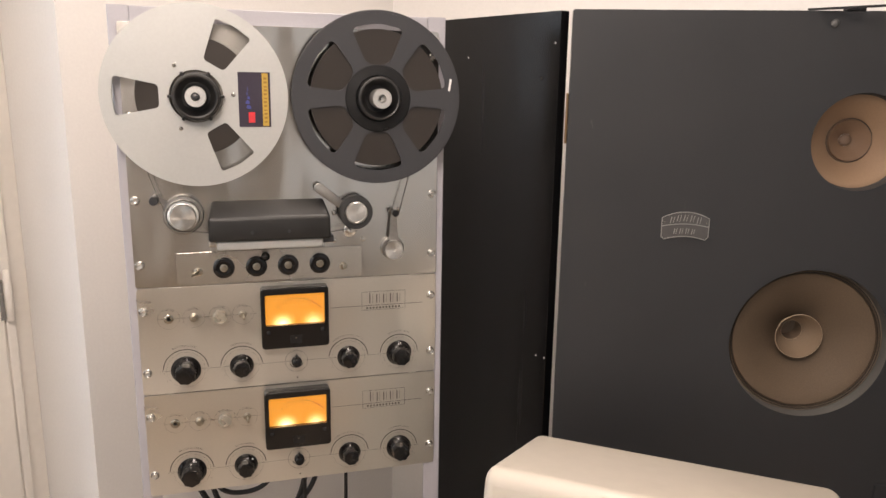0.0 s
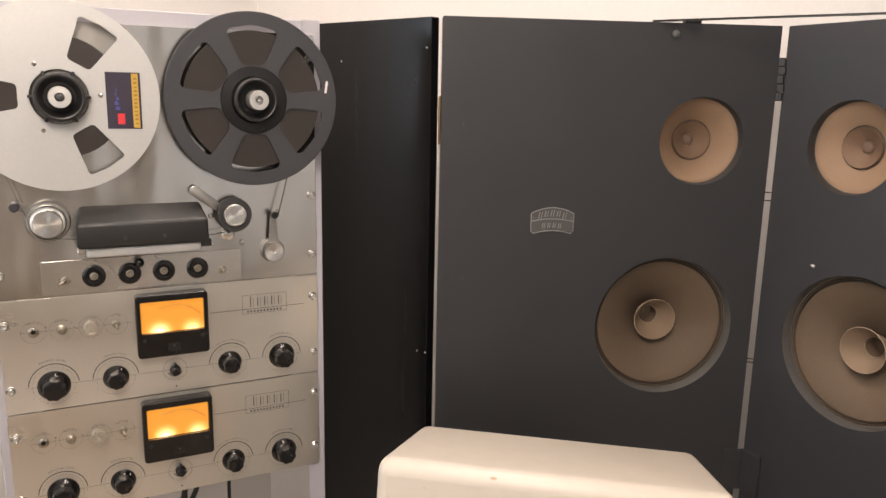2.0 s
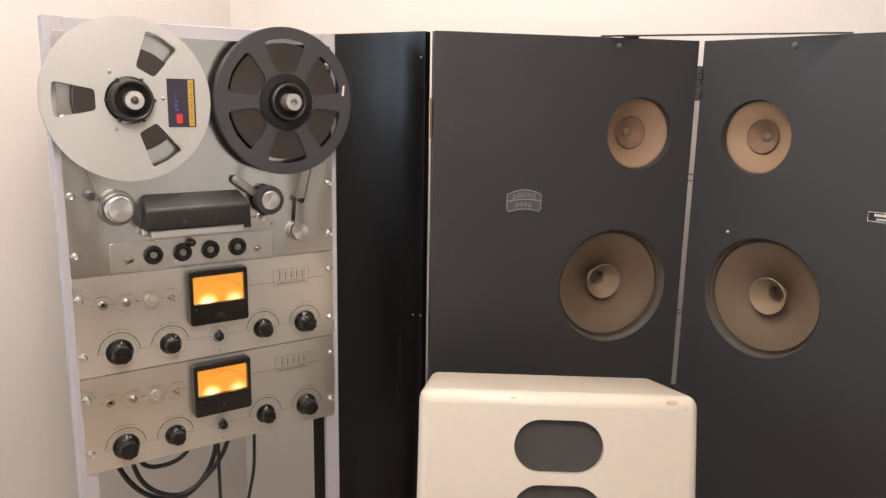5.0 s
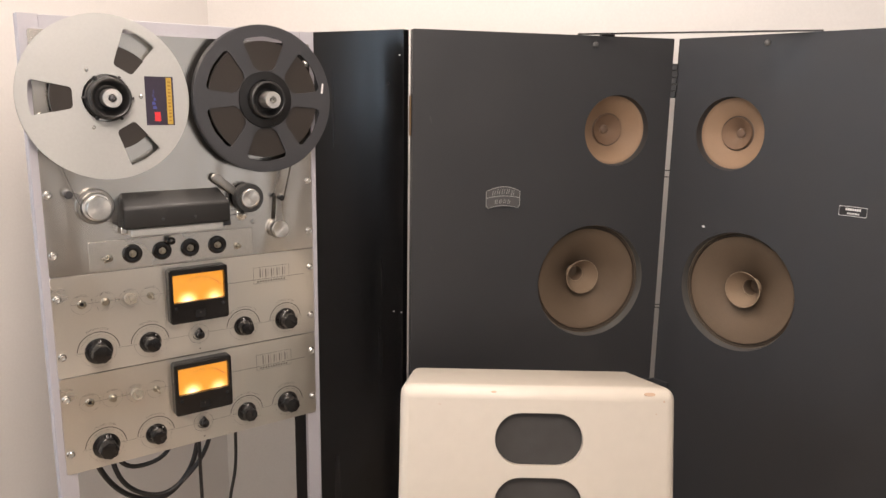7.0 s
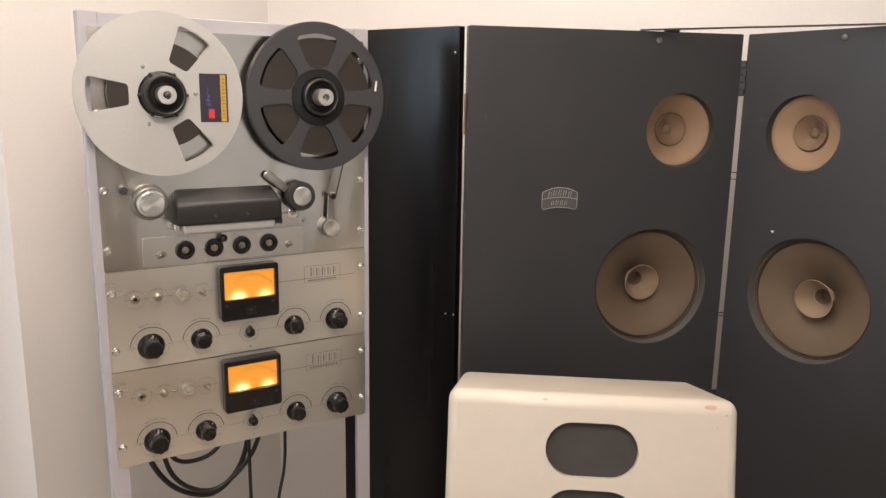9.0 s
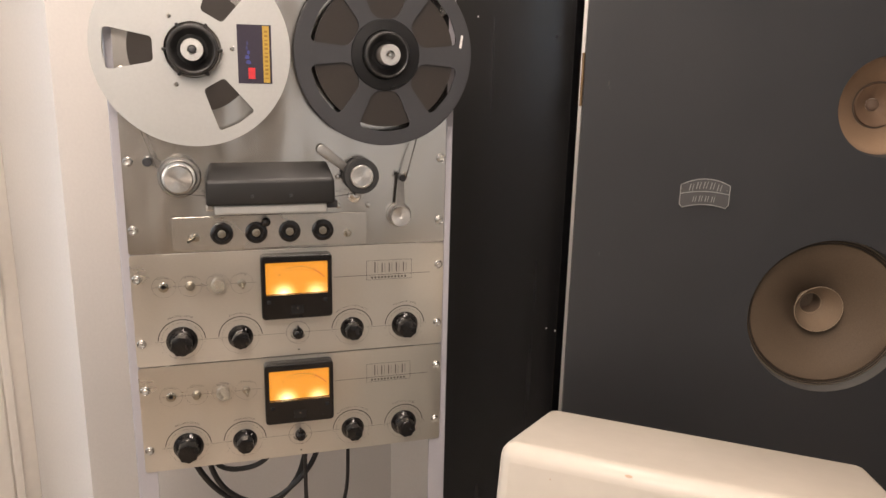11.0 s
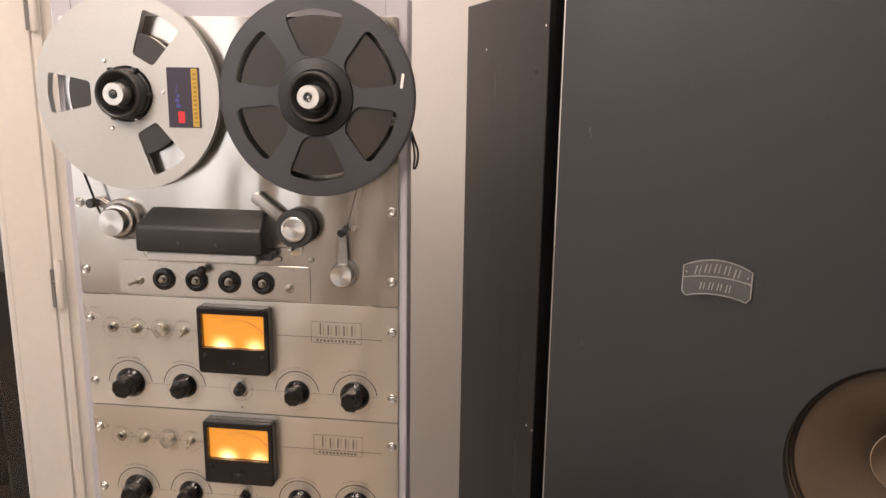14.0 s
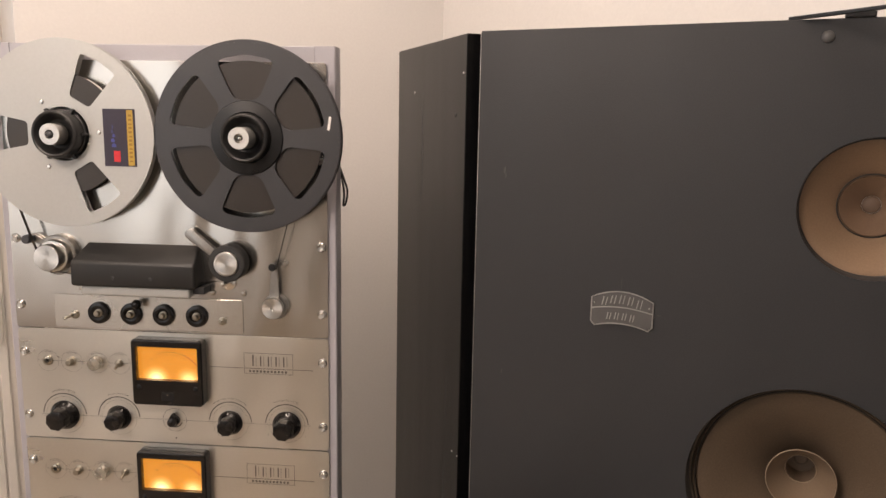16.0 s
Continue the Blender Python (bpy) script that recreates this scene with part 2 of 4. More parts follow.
def dial_material():
    """The lit dial of a level meter, brightest above its two bulbs."""
    mat = bpy.data.materials.new("lit_dial")
    mat.use_nodes = True
    nt = mat.node_tree
    b = nt.nodes["Principled BSDF"]
    L = nt.links.new
    b.inputs["Base Color"].default_value = (0.30, 0.12, 0.02, 1)
    b.inputs["Roughness"].default_value = 0.5
    co = nt.nodes.new("ShaderNodeTexCoord")
    sp = nt.nodes.new("ShaderNodeSeparateXYZ")
    L(co.outputs["Object"], sp.inputs[0])
    glow = None
    for u, size, power in ((-0.020, 0.0140, 1.0), (0.030, 0.0135, 0.80)):
        vx = nt.nodes.new("ShaderNodeVectorMath")
        vx.operation = "SUBTRACT"
        vx.inputs[1].default_value = (u, -0.011, -0.0275)
        L(co.outputs["Object"], vx.inputs[0])
        ln = nt.nodes.new("ShaderNodeVectorMath")
        ln.operation = "LENGTH"
        L(vx.outputs[0], ln.inputs[0])
        mr = nt.nodes.new("ShaderNodeMapRange")
        mr.interpolation_type = "SMOOTHSTEP"
        mr.inputs["From Min"].default_value, mr.inputs["From Max"].default_value = 0.0, size * 2.05
        mr.inputs["To Min"].default_value, mr.inputs["To Max"].default_value = power, 0.0
        L(ln.outputs["Value"], mr.inputs["Value"])
        if glow is None:
            glow = mr.outputs[0]
        else:
            ad = nt.nodes.new("ShaderNodeMath")
            ad.operation = "MAXIMUM"
            L(glow, ad.inputs[0])
            L(mr.outputs[0], ad.inputs[1])
            glow = ad.outputs[0]
    mx = nt.nodes.new("ShaderNodeMix")
    mx.data_type = "RGBA"
    sq = nt.nodes.new("ShaderNodeMath")
    sq.operation, sq.inputs[1].default_value = "POWER", 1.6
    L(glow, sq.inputs[0])
    glow = sq.outputs[0]
    mx.inputs["A"].default_value, mx.inputs["B"].default_value = (1.0, 0.375, 0.026, 1), (1.0, 0.76, 0.38, 1)
    L(glow, mx.inputs["Factor"])
    L(mx.outputs["Result"], b.inputs["Emission Color"])
    st = nt.nodes.new("ShaderNodeMapRange")
    st.inputs["To Min"].default_value, st.inputs["To Max"].default_value = 0.90, 3.6
    L(glow, st.inputs["Value"])
    L(st.outputs[0], b.inputs["Emission Strength"])
    return mat


DIAL = dial_material()

# ---- mesh tools ----


def thing(name, m, label, category, group="", kind=""):
    ob = new(name)
    ob.empty_display_size = 0.05
    ob.matrix_world = m
    return tagged(ob, label, category, group, kind)


def part(name, bm, mat, parent=None, label="", smooth=None, kind=""):
    me = bpy.data.meshes.new(name)
    bmesh.ops.recalc_face_normals(bm, faces=bm.faces)
    bm.to_mesh(me)
    bm.free()
    me.materials.append(mat)
    if smooth is not None:
        me.shade_smooth()
        me.set_sharp_from_angle(angle=radians(smooth))
    ob = new(name, me)
    if parent:
        ob.parent = parent
    return tagged(ob, label=label, kind=kind)


def again(name, mesh, parent, m, label=""):
    """Another piece on a mesh that is there already."""
    ob = new(name, mesh)
    ob.parent = parent
    ob.matrix_basis = m
    return tagged(ob, label=label)


def add_box(bm, x0, x1, y0, y1, z0, z1, bevel=0.0, segs=2):
    b = bmesh.new()
    bmesh.ops.create_cube(b, size=1)
    for v in b.verts:
        v.co = Vector((x0 + (v.co.x + 0.5) * (x1 - x0), y0 + (v.co.y + 0.5) * (y1 - y0), z0 + (v.co.z + 0.5) * (z1 - z0)))
    if bevel:
        bmesh.ops.bevel(b, geom=list(b.edges), offset=bevel, segments=segs, affect="EDGES", profile=0.5)
    me = bpy.data.meshes.new("t")
    b.to_mesh(me)
    b.free()
    bm.from_mesh(me)
    bpy.data.meshes.remove(me)
    return bm


def box(x0, x1, y0, y1, z0, z1, bevel=0.0, segs=2):
    return add_box(bmesh.new(), x0, x1, y0, y1, z0, z1, bevel, segs)


def lathe(profile, segs=48, cx=0.0, cz=0.0, bm=None):
    """Turns (radius, y) pairs round an axis that runs along y through (cx, cz)."""
    bm = bm or bmesh.new()
    rings = []
    for r, y in profile:
        if r < 1e-6:
            rings.append([bm.verts.new((cx, y, cz))])
        else:
            rings.append([bm.verts.new((cx + r * math.cos(2 * math.pi * i / segs), y, cz + r * math.sin(2 * math.pi * i / segs)))
                          for i in range(segs)])
    for a, b in zip(rings, rings[1:]):
        for i in range(segs):
            j = (i + 1) % segs
            if len(a) == 1 and len(b) == 1:
                continue
            if len(a) == 1:
                bm.faces.new((a[0], b[j], b[i]))
            elif len(b) == 1:
                bm.faces.new((a[i], a[j], b[0]))
            else:
                bm.faces.new((a[i], a[j], b[j], b[i]))
    return bm


def prism(outline, y0, y1, bm=None, bevel=0.0):
    """An outline of (x, z) pairs drawn out from y0 to y1."""
    own = bmesh.new()
    f = own.faces.new([own.verts.new((x, y0, z)) for x, z in outline])
    ext = bmesh.ops.extrude_face_region(own, geom=[f])
    for v in ext["geom"]:
        if isinstance(v, bmesh.types.BMVert):
            v.co.y = y1
    if bevel:
        bmesh.ops.bevel(own, geom=[e for e in own.edges if abs(e.verts[0].co.y - e.verts[1].co.y) < 1e-7 and abs(e.verts[0].co.y - y0) < 1e-7],
                        offset=bevel, segments=2, affect="EDGES", profile=0.5)
    if bm is None:
        return own
    me = bpy.data.meshes.new("t")
    own.to_mesh(me)
    own.free()
    bm.from_mesh(me)
    bpy.data.meshes.remove(me)
    return bm


def holed(outer, holes, y0, y1):
    """A plate with holes: outlines of (x, z) pairs, from y0 (front) to y1."""
    bm = bmesh.new()
    loops = []
    for pts in (outer, *holes):
        vs = [bm.verts.new((x, y0, z)) for x, z in pts]
        loops.append([bm.edges.new((vs[i], vs[(i + 1) % len(vs)])) for i in range(len(vs))])
    bmesh.ops.triangle_fill(bm, use_beauty=True, use_dissolve=False, edges=[e for lp in loops for e in lp])
    faces = list(bm.faces)
    ext = bmesh.ops.extrude_face_region(bm, geom=faces)
    for v in ext["geom"]:
        if isinstance(v, bmesh.types.BMVert):
            v.co.y = y1
    return bm


def circle(cx, cz, r, n=64, a0=0.0, a1=2 * math.pi, closed=True):
    k = n if closed else n - 1
    return [(cx + r * math.cos(a0 + (a1 - a0) * i / k), cz + r * math.sin(a0 + (a1 - a0) * i / k)) for i in range(n)]


def rounded(x0, x1, z0, z1, r, n=6):
    pts = []
    for cx, cz, a in ((x1 - r, z1 - r, 0), (x0 + r, z1 - r, 90), (x0 + r, z0 + r, 180), (x1 - r, z0 + r, 270)):
        pts += circle(cx, cz, r, n, radians(a), radians(a + 90), False)
    return pts


def band(pts, width, y, bm=None):
    """A flat line of some width through (x, z) points, at depth y."""
    bm = bm or bmesh.new()
    prev = None
    for i, (x, z) in enumerate(pts):
        a, b = pts[max(0, i - 1)], pts[min(len(pts) - 1, i + 1)]
        d = Vector((b[0] - a[0], b[1] - a[1])).normalized()
        n = Vector((-d.y, d.x)) * width / 2
        pair = (bm.verts.new((x + n.x, y, z + n.y)), bm.verts.new((x - n.x, y, z - n.y)))
        if prev:
            bm.faces.new((prev[0], prev[1], pair[1], pair[0]))
        prev = pair
    return bm


def arc(cx, cz, r, d0, d1, n=40):
    return [(cx + r * math.cos(radians(d0 + (d1 - d0) * i / (n - 1))), cz + r * math.sin(radians(d0 + (d1 - d0) * i / (n - 1)))) for i in range(n)]


def tube(points, r, bm=None, segs=10, steps=10):
    """A round cord through the points, smoothly bent."""
    bm = bm or bmesh.new()
    pts = [Vector(p) for p in points]
    line = []
    for i in range(len(pts) - 1):
        p0, p1, p2, p3 = pts[max(0, i - 1)], pts[i], pts[i + 1], pts[min(len(pts) - 1, i + 2)]
        for k in range(steps):
            t = k / steps
            line.append(0.5 * ((2 * p1) + (p2 - p0) * t + (2 * p0 - 5 * p1 + 4 * p2 - p3) * t * t + (3 * p1 - p0 - 3 * p2 + p3) * t ** 3))
    line.append(pts[-1])
    prev = None
    up = Vector((0.13, 0.97, 0.21)).normalized()
    for i, p in enumerate(line):
        d = (line[min(len(line) - 1, i + 1)] - line[max(0, i - 1)]).normalized()
        u = (up - d * up.dot(d)).normalized()
        up = u
        w = d.cross(u)
        ring = [bm.verts.new(p + (u * math.cos(2 * math.pi * k / segs) + w * math.sin(2 * math.pi * k / segs)) * r) for k in range(segs)]
        if prev:
            for k in range(segs):
                bm.faces.new((prev[k], prev[(k + 1) % segs], ring[(k + 1) % segs], ring[k]))
        else:
            bm.faces.new(ring)
        prev = ring
    bm.faces.new(prev)
    return bm


GLYPHS = {}


def glyph(ch):
    """A letter's mesh from the built-in font, one unit high, lying in x and y."""
    if ch not in GLYPHS:
        cu = bpy.data.curves.new("glyph", "FONT")
        cu.body, cu.resolution_u = ch, 2
        ob = bpy.data.objects.new("glyph", cu)
        me = bpy.data.meshes.new_from_object(ob)
        xs = [v.co.x for v in me.vertices] or [0, 0.3]
        GLYPHS[ch] = ([v.co.copy() for v in me.vertices], [tuple(p.vertices) for p in me.polygons], max(xs) + 0.08)
        bpy.data.objects.remove(ob)
    return GLYPHS[ch]


def write(text, size, y, place, spacing=1.0, bm=None):
    """Letters laid out one after another; place(s) gives the x, z and turn for a run of s metres from the text's middle."""
    bm = bm or bmesh.new()
    total = sum(glyph(c)[2] if c != " " else 0.35 for c in text) * size * spacing
    s = -total / 2
    for c in text:
        w = (glyph(c)[2] if c != " " else 0.35) * size * spacing
        if c != " ":
            vs, faces, _ = glyph(c)
            x, z, turn = place(s + w / 2)
            ca, sa = math.cos(turn), math.sin(turn)
            made = []
            for v in vs:
                a, b = (v.x - glyph(c)[2] / 2) * size, v.y * size
                made.append(bm.verts.new((x + a * ca - b * sa, y, z + a * sa + b * ca)))
            for f in faces:
                try:
                    bm.faces.new([made[i] for i in f])
                except ValueError:
                    pass
        s += w
    return bm


def over_arc(cx, cz, r):
    return lambda s: (cx + r * math.sin(s / r), cz + r * math.cos(s / r), -s / r)


# ---- the room, square to its own axes, which run 40 degrees to the machine ----
ROOM = pose(-0.271, 1.489, 0, 0, 0, 40)


def setting(name, bm, mat, label, category):
    ob = part(name, bm, mat)
    ob.matrix_world = ROOM
    return tagged(ob, label, category, kind="structure")


setting("wall_north", box(0, 0.92, 0, 0.33, 0, 2.6), WALL, "cream-white painted wall behind the tape machine", "wall")
setting("wall_east", box(0.92, 1.07, -3.4, 0.33, 0, 2.6), WALL, "cream-white painted wall behind the folding loudspeaker", "wall")
setting("wall_south", box(-3.2, 0.92, -3.55, -3.4, 0, 2.6), FARWALL, "unseen plain wall, toned dark to dim reflections in the steel", "wall")
setting("wall_west", box(-3.35, -3.2, -3.4, 0.33, 0, 2.6), WALL, "plain cream-white painted wall", "wall")
bm = box(-0.052, 0, 0.182, 0.33, 2.14, 2.6)
add_box(bm, -0.895, -0.052, 0.182, 0.33, 2.14, 2.6)
add_box(bm, -3.2, -0.895, 0.182, 0.33, 0, 2.6)
setting("wall_doorway", bm, WALL, "cream-white painted wall with a glazed door", "wall")
setting("floor", box(-3.4, 1.1, -3.6, 2.4, -0.1, 0), WOOD, "unseen wooden floor, toned pale to brighten the panels", "floor")
setting("ceiling", box(-3.4, 1.1, -3.6, 2.4, 2.6, 2.7), CEIL, "white painted ceiling", "ceiling")
setting("baseboard", box(0.003, 0.917, -0.016, 0, 0, 0.09, 0.002), TRIM, "white painted skirting board", "baseboard")

# the glazed door and its frame
bm = box(-0.034, 0, 0.186, 0.30, 0, 2.14, 0.002)
add_box(bm, -0.0552, -0.0519, 0.180, 0.2995, 0, 2.06)
add_box(bm, -0.052, -0.034, 0.176, 0.30, 0, 2.14, 0.003)
add_box(bm, -0.895, -0.052, 0.176, 0.30, 2.06, 2.14, 0.003)
add_box(bm, -0.895, -0.845, 0.176, 0.30, 0, 2.06, 0.003)
setting("door_frame", bm, TRIM, "white painted wooden door frame with a stepped moulding", "door frame")
door = thing("door_1", ROOM @ pose(-0.055, 0.174, 0), "closed white glazed door with painted stiles", "door", kind="structure")
part("stile", box(-0.0815, -0.0005, 0, 0.040, 0.008, 2.05, 0.003), TRIM, door)
part("stile", box(-0.785, -0.700, 0, 0.040, 0.008, 2.05, 0.003), TRIM, door)
for x in (-0.0805, -0.7090):
    part("glazing_bead", box(x, x + 0.0080, -0.0012, 0.003, 0.26, 1.93, 0.0008), TRIM, door)
part("rail", box(-0.700, -0.0815, 0, 0.040, 0.008, 0.25, 0.003), TRIM, door)
part("rail", box(-0.700, -0.0815, 0, 0.040, 1.94, 2.05, 0.003), TRIM, door)
pane = part("pane", box(-0.7002, -0.0813, 0.018, 0.022, 0.2498, 1.9402), GLASS, door, "clear glass pane")
pane.visible_shadow = False
for z in (0.442, 0.982, 1.519):
    h = part("hinge", lathe([(0, 0), (0.0045, 0.001), (0.0068, 0.004), (0.0068, 0.097), (0.0045, 0.101), (0, 0.102)], 14), TRIM, door, "painted door hinge", 40)
    h.matrix_basis = Matrix(((1, 0, 0, 0.0075), (0, 0, 1, -0.008), (0, 1, 0, z), (0, 0, 0, 1)))
    part("hinge_leaf", box(-0.0062, 0.0012, -0.0022, 0.002, z + 0.003, z + 0.082, 0.0004, 1), GREYBOX, door, "grey steel hinge leaf")
    for k in (0.055, 0.079):
        part("hinge_pin_ring", box(-0.0060, 0.0020, -0.0040, -0.0020, z + k, z + k + 0.0022, 0.0004, 1), CHROME, door)

# the hall behind the glass
setting("hall_wall", box(-3.2, 0.9, 2.1, 2.2, 0, 2.6), PINK, "pinkish plain wall of the hall behind the door", "wall")
setting("hall_side_wall", box(-3.3, -3.2, 0.33, 2.1, 0, 2.6), PINK, "pinkish plain side wall of the hall", "wall")
setting("hall_side_wall", box(0.9, 1.0, 0.33, 2.1, 0, 2.6), PINK, "pinkish plain side wall of the hall", "wall")

# ---- the tape machine: local x along the panels, y into the corner, panels' faces at y = 0 ----
MACHINE = pose(0.092, 1.256, 0)
SPLIT1, SPLIT2, BOTTOM, TOP = 1.118, 0.940, 0.7622, 1.518

rack = thing("equipment_rack", MACHINE, "pale grey enamelled steel open equipment rack", "rack")
for sx in (-1, 1):
    prof = [(-0.0145, 0.004), (0.0135, 0.004), (0.0150, 0.0055), (0.0150, 0.036), (-0.004, 0.036), (-0.004, 0.033), (0.0120, 0.033), (0.0120, 0.008), (-0.0145, 0.008)]
    bm2 = bmesh.new()
    lo = [bm2.verts.new((x, y, 0.03)) for x, y in prof]
    hi = [bm2.verts.new((x, y, 1.541)) for x, y in prof]
    for i in range(len(prof)):
        j = (i + 1) % len(prof)
        bm2.faces.new((lo[i], lo[j], hi[j], hi[i]))
    bm2.faces.new(lo)
    bm2.faces.new(hi)
    up = part("upright", bm2, RACK, rack)
    up.matrix_basis = Matrix.Translation((sx * 0.2385, 0, 0)) @ Matrix.Diagonal((sx, 1, 1, 1))
    part("foot", box(sx * 0.2385 - 0.02, sx * 0.2385 + 0.02, -0.12, 0.14, 0, 0.03, 0.004), RACK, rack)
bm = box(-0.2238, 0.2238, 0.0045, 0.0085, 1.512, 1.5405, 0.001, 1)
add_box(bm, -0.2238, 0.2238, 0.0085, 0.034, 1.537, 1.5405, 0.0005, 1)
part("top_bar", bm, RACK, rack)
part("cross_bar", box(-0.2238, 0.2238, 0.0105, 0.0145, 0.08, 0.14, 0.001, 1), RACK, rack)
part("backing_bar", box(-0.2238, -0.205, 0.0086, 0.012, 0.76, 1.51), RACK, rack)
part("backing_bar", box(0.205, 0.2238, 0.0086, 0.012, 0.76, 1.51), RACK, rack)

SCREW = None


def screws(owner, places):
    """Domed rack screws with their washers, on one shared mesh."""
    global SCREW
    for x, z in places:
        if SCREW is None:
            bm = lathe([(0, -0.0026), (0.0012, -0.0027), (0.0018, -0.0041), (0.0032, -0.0046), (0.0043, -0.0037), (0.0047, -0.0015), (0.0051, -0.0009),
                        (0.0064, -0.0017), (0.0071, -0.0009), (0.0072, 0.0005)], 24)
            ob = part("screw", bm, SCREWMETAL, owner, smooth=40)
            SCREW = ob.data
            ob.matrix_basis = pose(x, 0, z)
        else:
            again("screw", SCREW, owner, pose(x, 0, z))


# the transport panel
deck = thing("tape_transport", MACHINE, "brushed steel tape deck panel with rollers and black head cover", "tape deck")
part("panel", prism(rounded(-0.2413, 0.2413, SPLIT1 + 0.0006, TOP, 0.004), 0.0, 0.0035, bevel=0.0003), STEEL, deck)
screws(deck, [(s * 0.2326, z) for s in (-1, 1) for z in (1.256, 1.155, 1.382, 1.480)])
part("control_plate", prism(rounded(-0.179, 0.113, 1.1215, 1.1725, 0.003), -0.0014, 0.0002, bevel=0.0005), CONTROL, deck, "thin steel control plate")

# head cover, its top sloping to the front
bm = bmesh.new()
prof = [(0.0, 1.253), (-0.041, 1.2315), (-0.041, 1.1945), (0.0, 1.1945)]
pairs = []
for k, (y, z) in enumerate(prof):
    inset = 0.006 if y == 0.0 and z > 1.2 else 0.0
    pairs.append((bm.verts.new((-0.1285 + inset, y, z)), bm.verts.new((0.0575 - inset, y, z))))
for i in range(4):
    a, b = pairs[i], pairs[(i + 1) % 4]
    bm.faces.new((a[0], a[1], b[1], b[0]))
bm.faces.new([p[0] for p in pairs])
bm.faces.new([p[1] for p in pairs])
bmesh.ops.bevel(bm, geom=[e for e in bm.edges if max(v.co.y for v in e.verts) < -0.001 or abs(e.verts[0].co.y - e.verts[1].co.y) > 0.01],
                offset=0.005, segments=4, affect="EDGES", profile=0.5)
cover = part("head_cover", bm, COVER, deck, "black enamelled head cover", 50)
for u in (-0.0635, -0.008):
    part("cover_screw", lathe([(0, -0.0424), (0.0022, -0.0422), (0.0028, -0.041)], 12, u, 1.2085), GREYREEL, cover)
part("head_plate", box(-0.117, 0.046, -0.034, 0.0, 1.180, 1.1944, 0.003), REEL, deck, "bare aluminium plate below the head cover")
part("guide_block", box(0.046, 0.064, -0.022, 0.0, 1.184, 1.196, 0.002), GREYREEL, deck)
part("guide_block", box(-0.129, -0.117, -0.020, 0.0, 1.184, 1.196, 0.002), STEEL, deck)

# left idler, tension arm and pinch roller
part("idler_base", lathe([(0.030, 0), (0.0305, -0.002), (0.0300, -0.0095), (0.0285, -0.0110), (0.0246, -0.0112)], 56, -0.164, 1.234), SATIN, deck, "satin aluminium idler base", 35)
part("idler", lathe([(0.0250, -0.0108), (0.0245, -0.0125), (0.0240, -0.020), (0.0228, -0.0215),
                     (0.0196, -0.0220), (0.0196, -0.0365), (0.0186, -0.0380), (0, -0.0382)], 56, -0.164, 1.234), TURNED, deck, "turned aluminium idler wheel", 35)
part("arm_pin", lathe([(0.0068, 0), (0.0068, -0.020), (0.0058, -0.0215), (0, -0.0217)], 20, -0.205, 1.2575), GREYREEL, deck, smooth=35)
bm = prism([(-0.207, 1.2625), (-0.199, 1.2625), (-0.168, 1.245), (-0.171, 1.238), (-0.203, 1.2525)], -0.005, -0.002)
part("idler_arm", bm, SATIN, deck)
lever_dir = Vector((0.042 - 0.098, 1.272 - 1.228)).normalized()
side = Vector((-lever_dir.y, lever_dir.x))
tip, root = Vector((0.043, 1.2715)), Vector((0.098, 1.228))
a0 = math.atan2(lever_dir.y, lever_dir.x)
out = [(tip.x + 0.0080 * math.cos(a0 + t), tip.y + 0.0080 * math.sin(a0 + t)) for t in [(-90 + 15 * i) * math.pi / 180 for i in range(13)]]
out += [tuple(root + side * 0.0055), tuple(root - side * 0.0055)]
part("pinch_lever", prism(out, -0.016, -0.008, bevel=0.0010), SATIN, deck, "satin aluminium roller lever", 40)
part("lever_boss", lathe([(0.014, 0), (0.014, -0.008), (0.010, -0.009), (0, -0.009)], 32, 0.098, 1.229), ALU, deck, smooth=35)
roller = part("pinch_roller", lathe([(0, -0.006), (0.0262, -0.006), (0.0270, -0.0075), (0.0270, -0.0265), (0.0255, -0.0285), (0.0190, -0.0288), (0.0186, -0.0270), (0, -0.0268)],
                                    56, 0.100, 1.2325), RUBBER, deck, "dark rubber pinch roller", 35)
part("roller_cap", lathe([(0.0178, -0.0265), (0.0178, -0.0315), (0.0168, -0.0325), (0.0145, -0.0326), (0.0140, -0.0318), (0, -0.0316)], 48, 0.100, 1.2325), TURNED, roller, "turned aluminium cap", 35)
part("capstan", lathe([(0.0075, 0), (0.0075, -0.006), (0.0030, -0.007), (0.0030, -0.024), (0, -0.0245)], 20, 0.092, 1.2005), CHROME, deck, smooth=35)
part("capstan_shield", lathe([(0.0105, -0.0005), (0.0105, -0.003), (0.009, -0.004), (0, -0.004)], 24, 0.093, 1.1985), ALU, deck, smooth=35)
part("tension_hub", lathe([(0.0190, 0), (0.0190, -0.007), (0.0178, -0.0082), (0, -0.0083)], 40, 0.1645, 1.1665), SATIN, deck, smooth=35)
part("tension_arm", prism([(0.1555, 1.170), (0.1605, 1.226), (0.1650, 1.2320), (0.1695, 1.226), (0.1725, 1.170)], -0.0125, -0.0084, bevel=0.0006), SATIN, deck)
part("tension_knob", lathe([(0.0155, -0.0126), (0.0158, -0.0200), (0.0150, -0.0212), (0.0030, -0.0206), (0.0026, -0.0185), (0, -0.0184)], 44, 0.1635, 1.1665), TURNED, deck, "turned aluminium knob", 35)
part("tension_pin", lathe([(0.0055, -0.0126), (0.0055, -0.024), (0.0045, -0.025), (0, -0.025)], 20, 0.1652, 1.2285), BLACKM, deck, smooth=35)
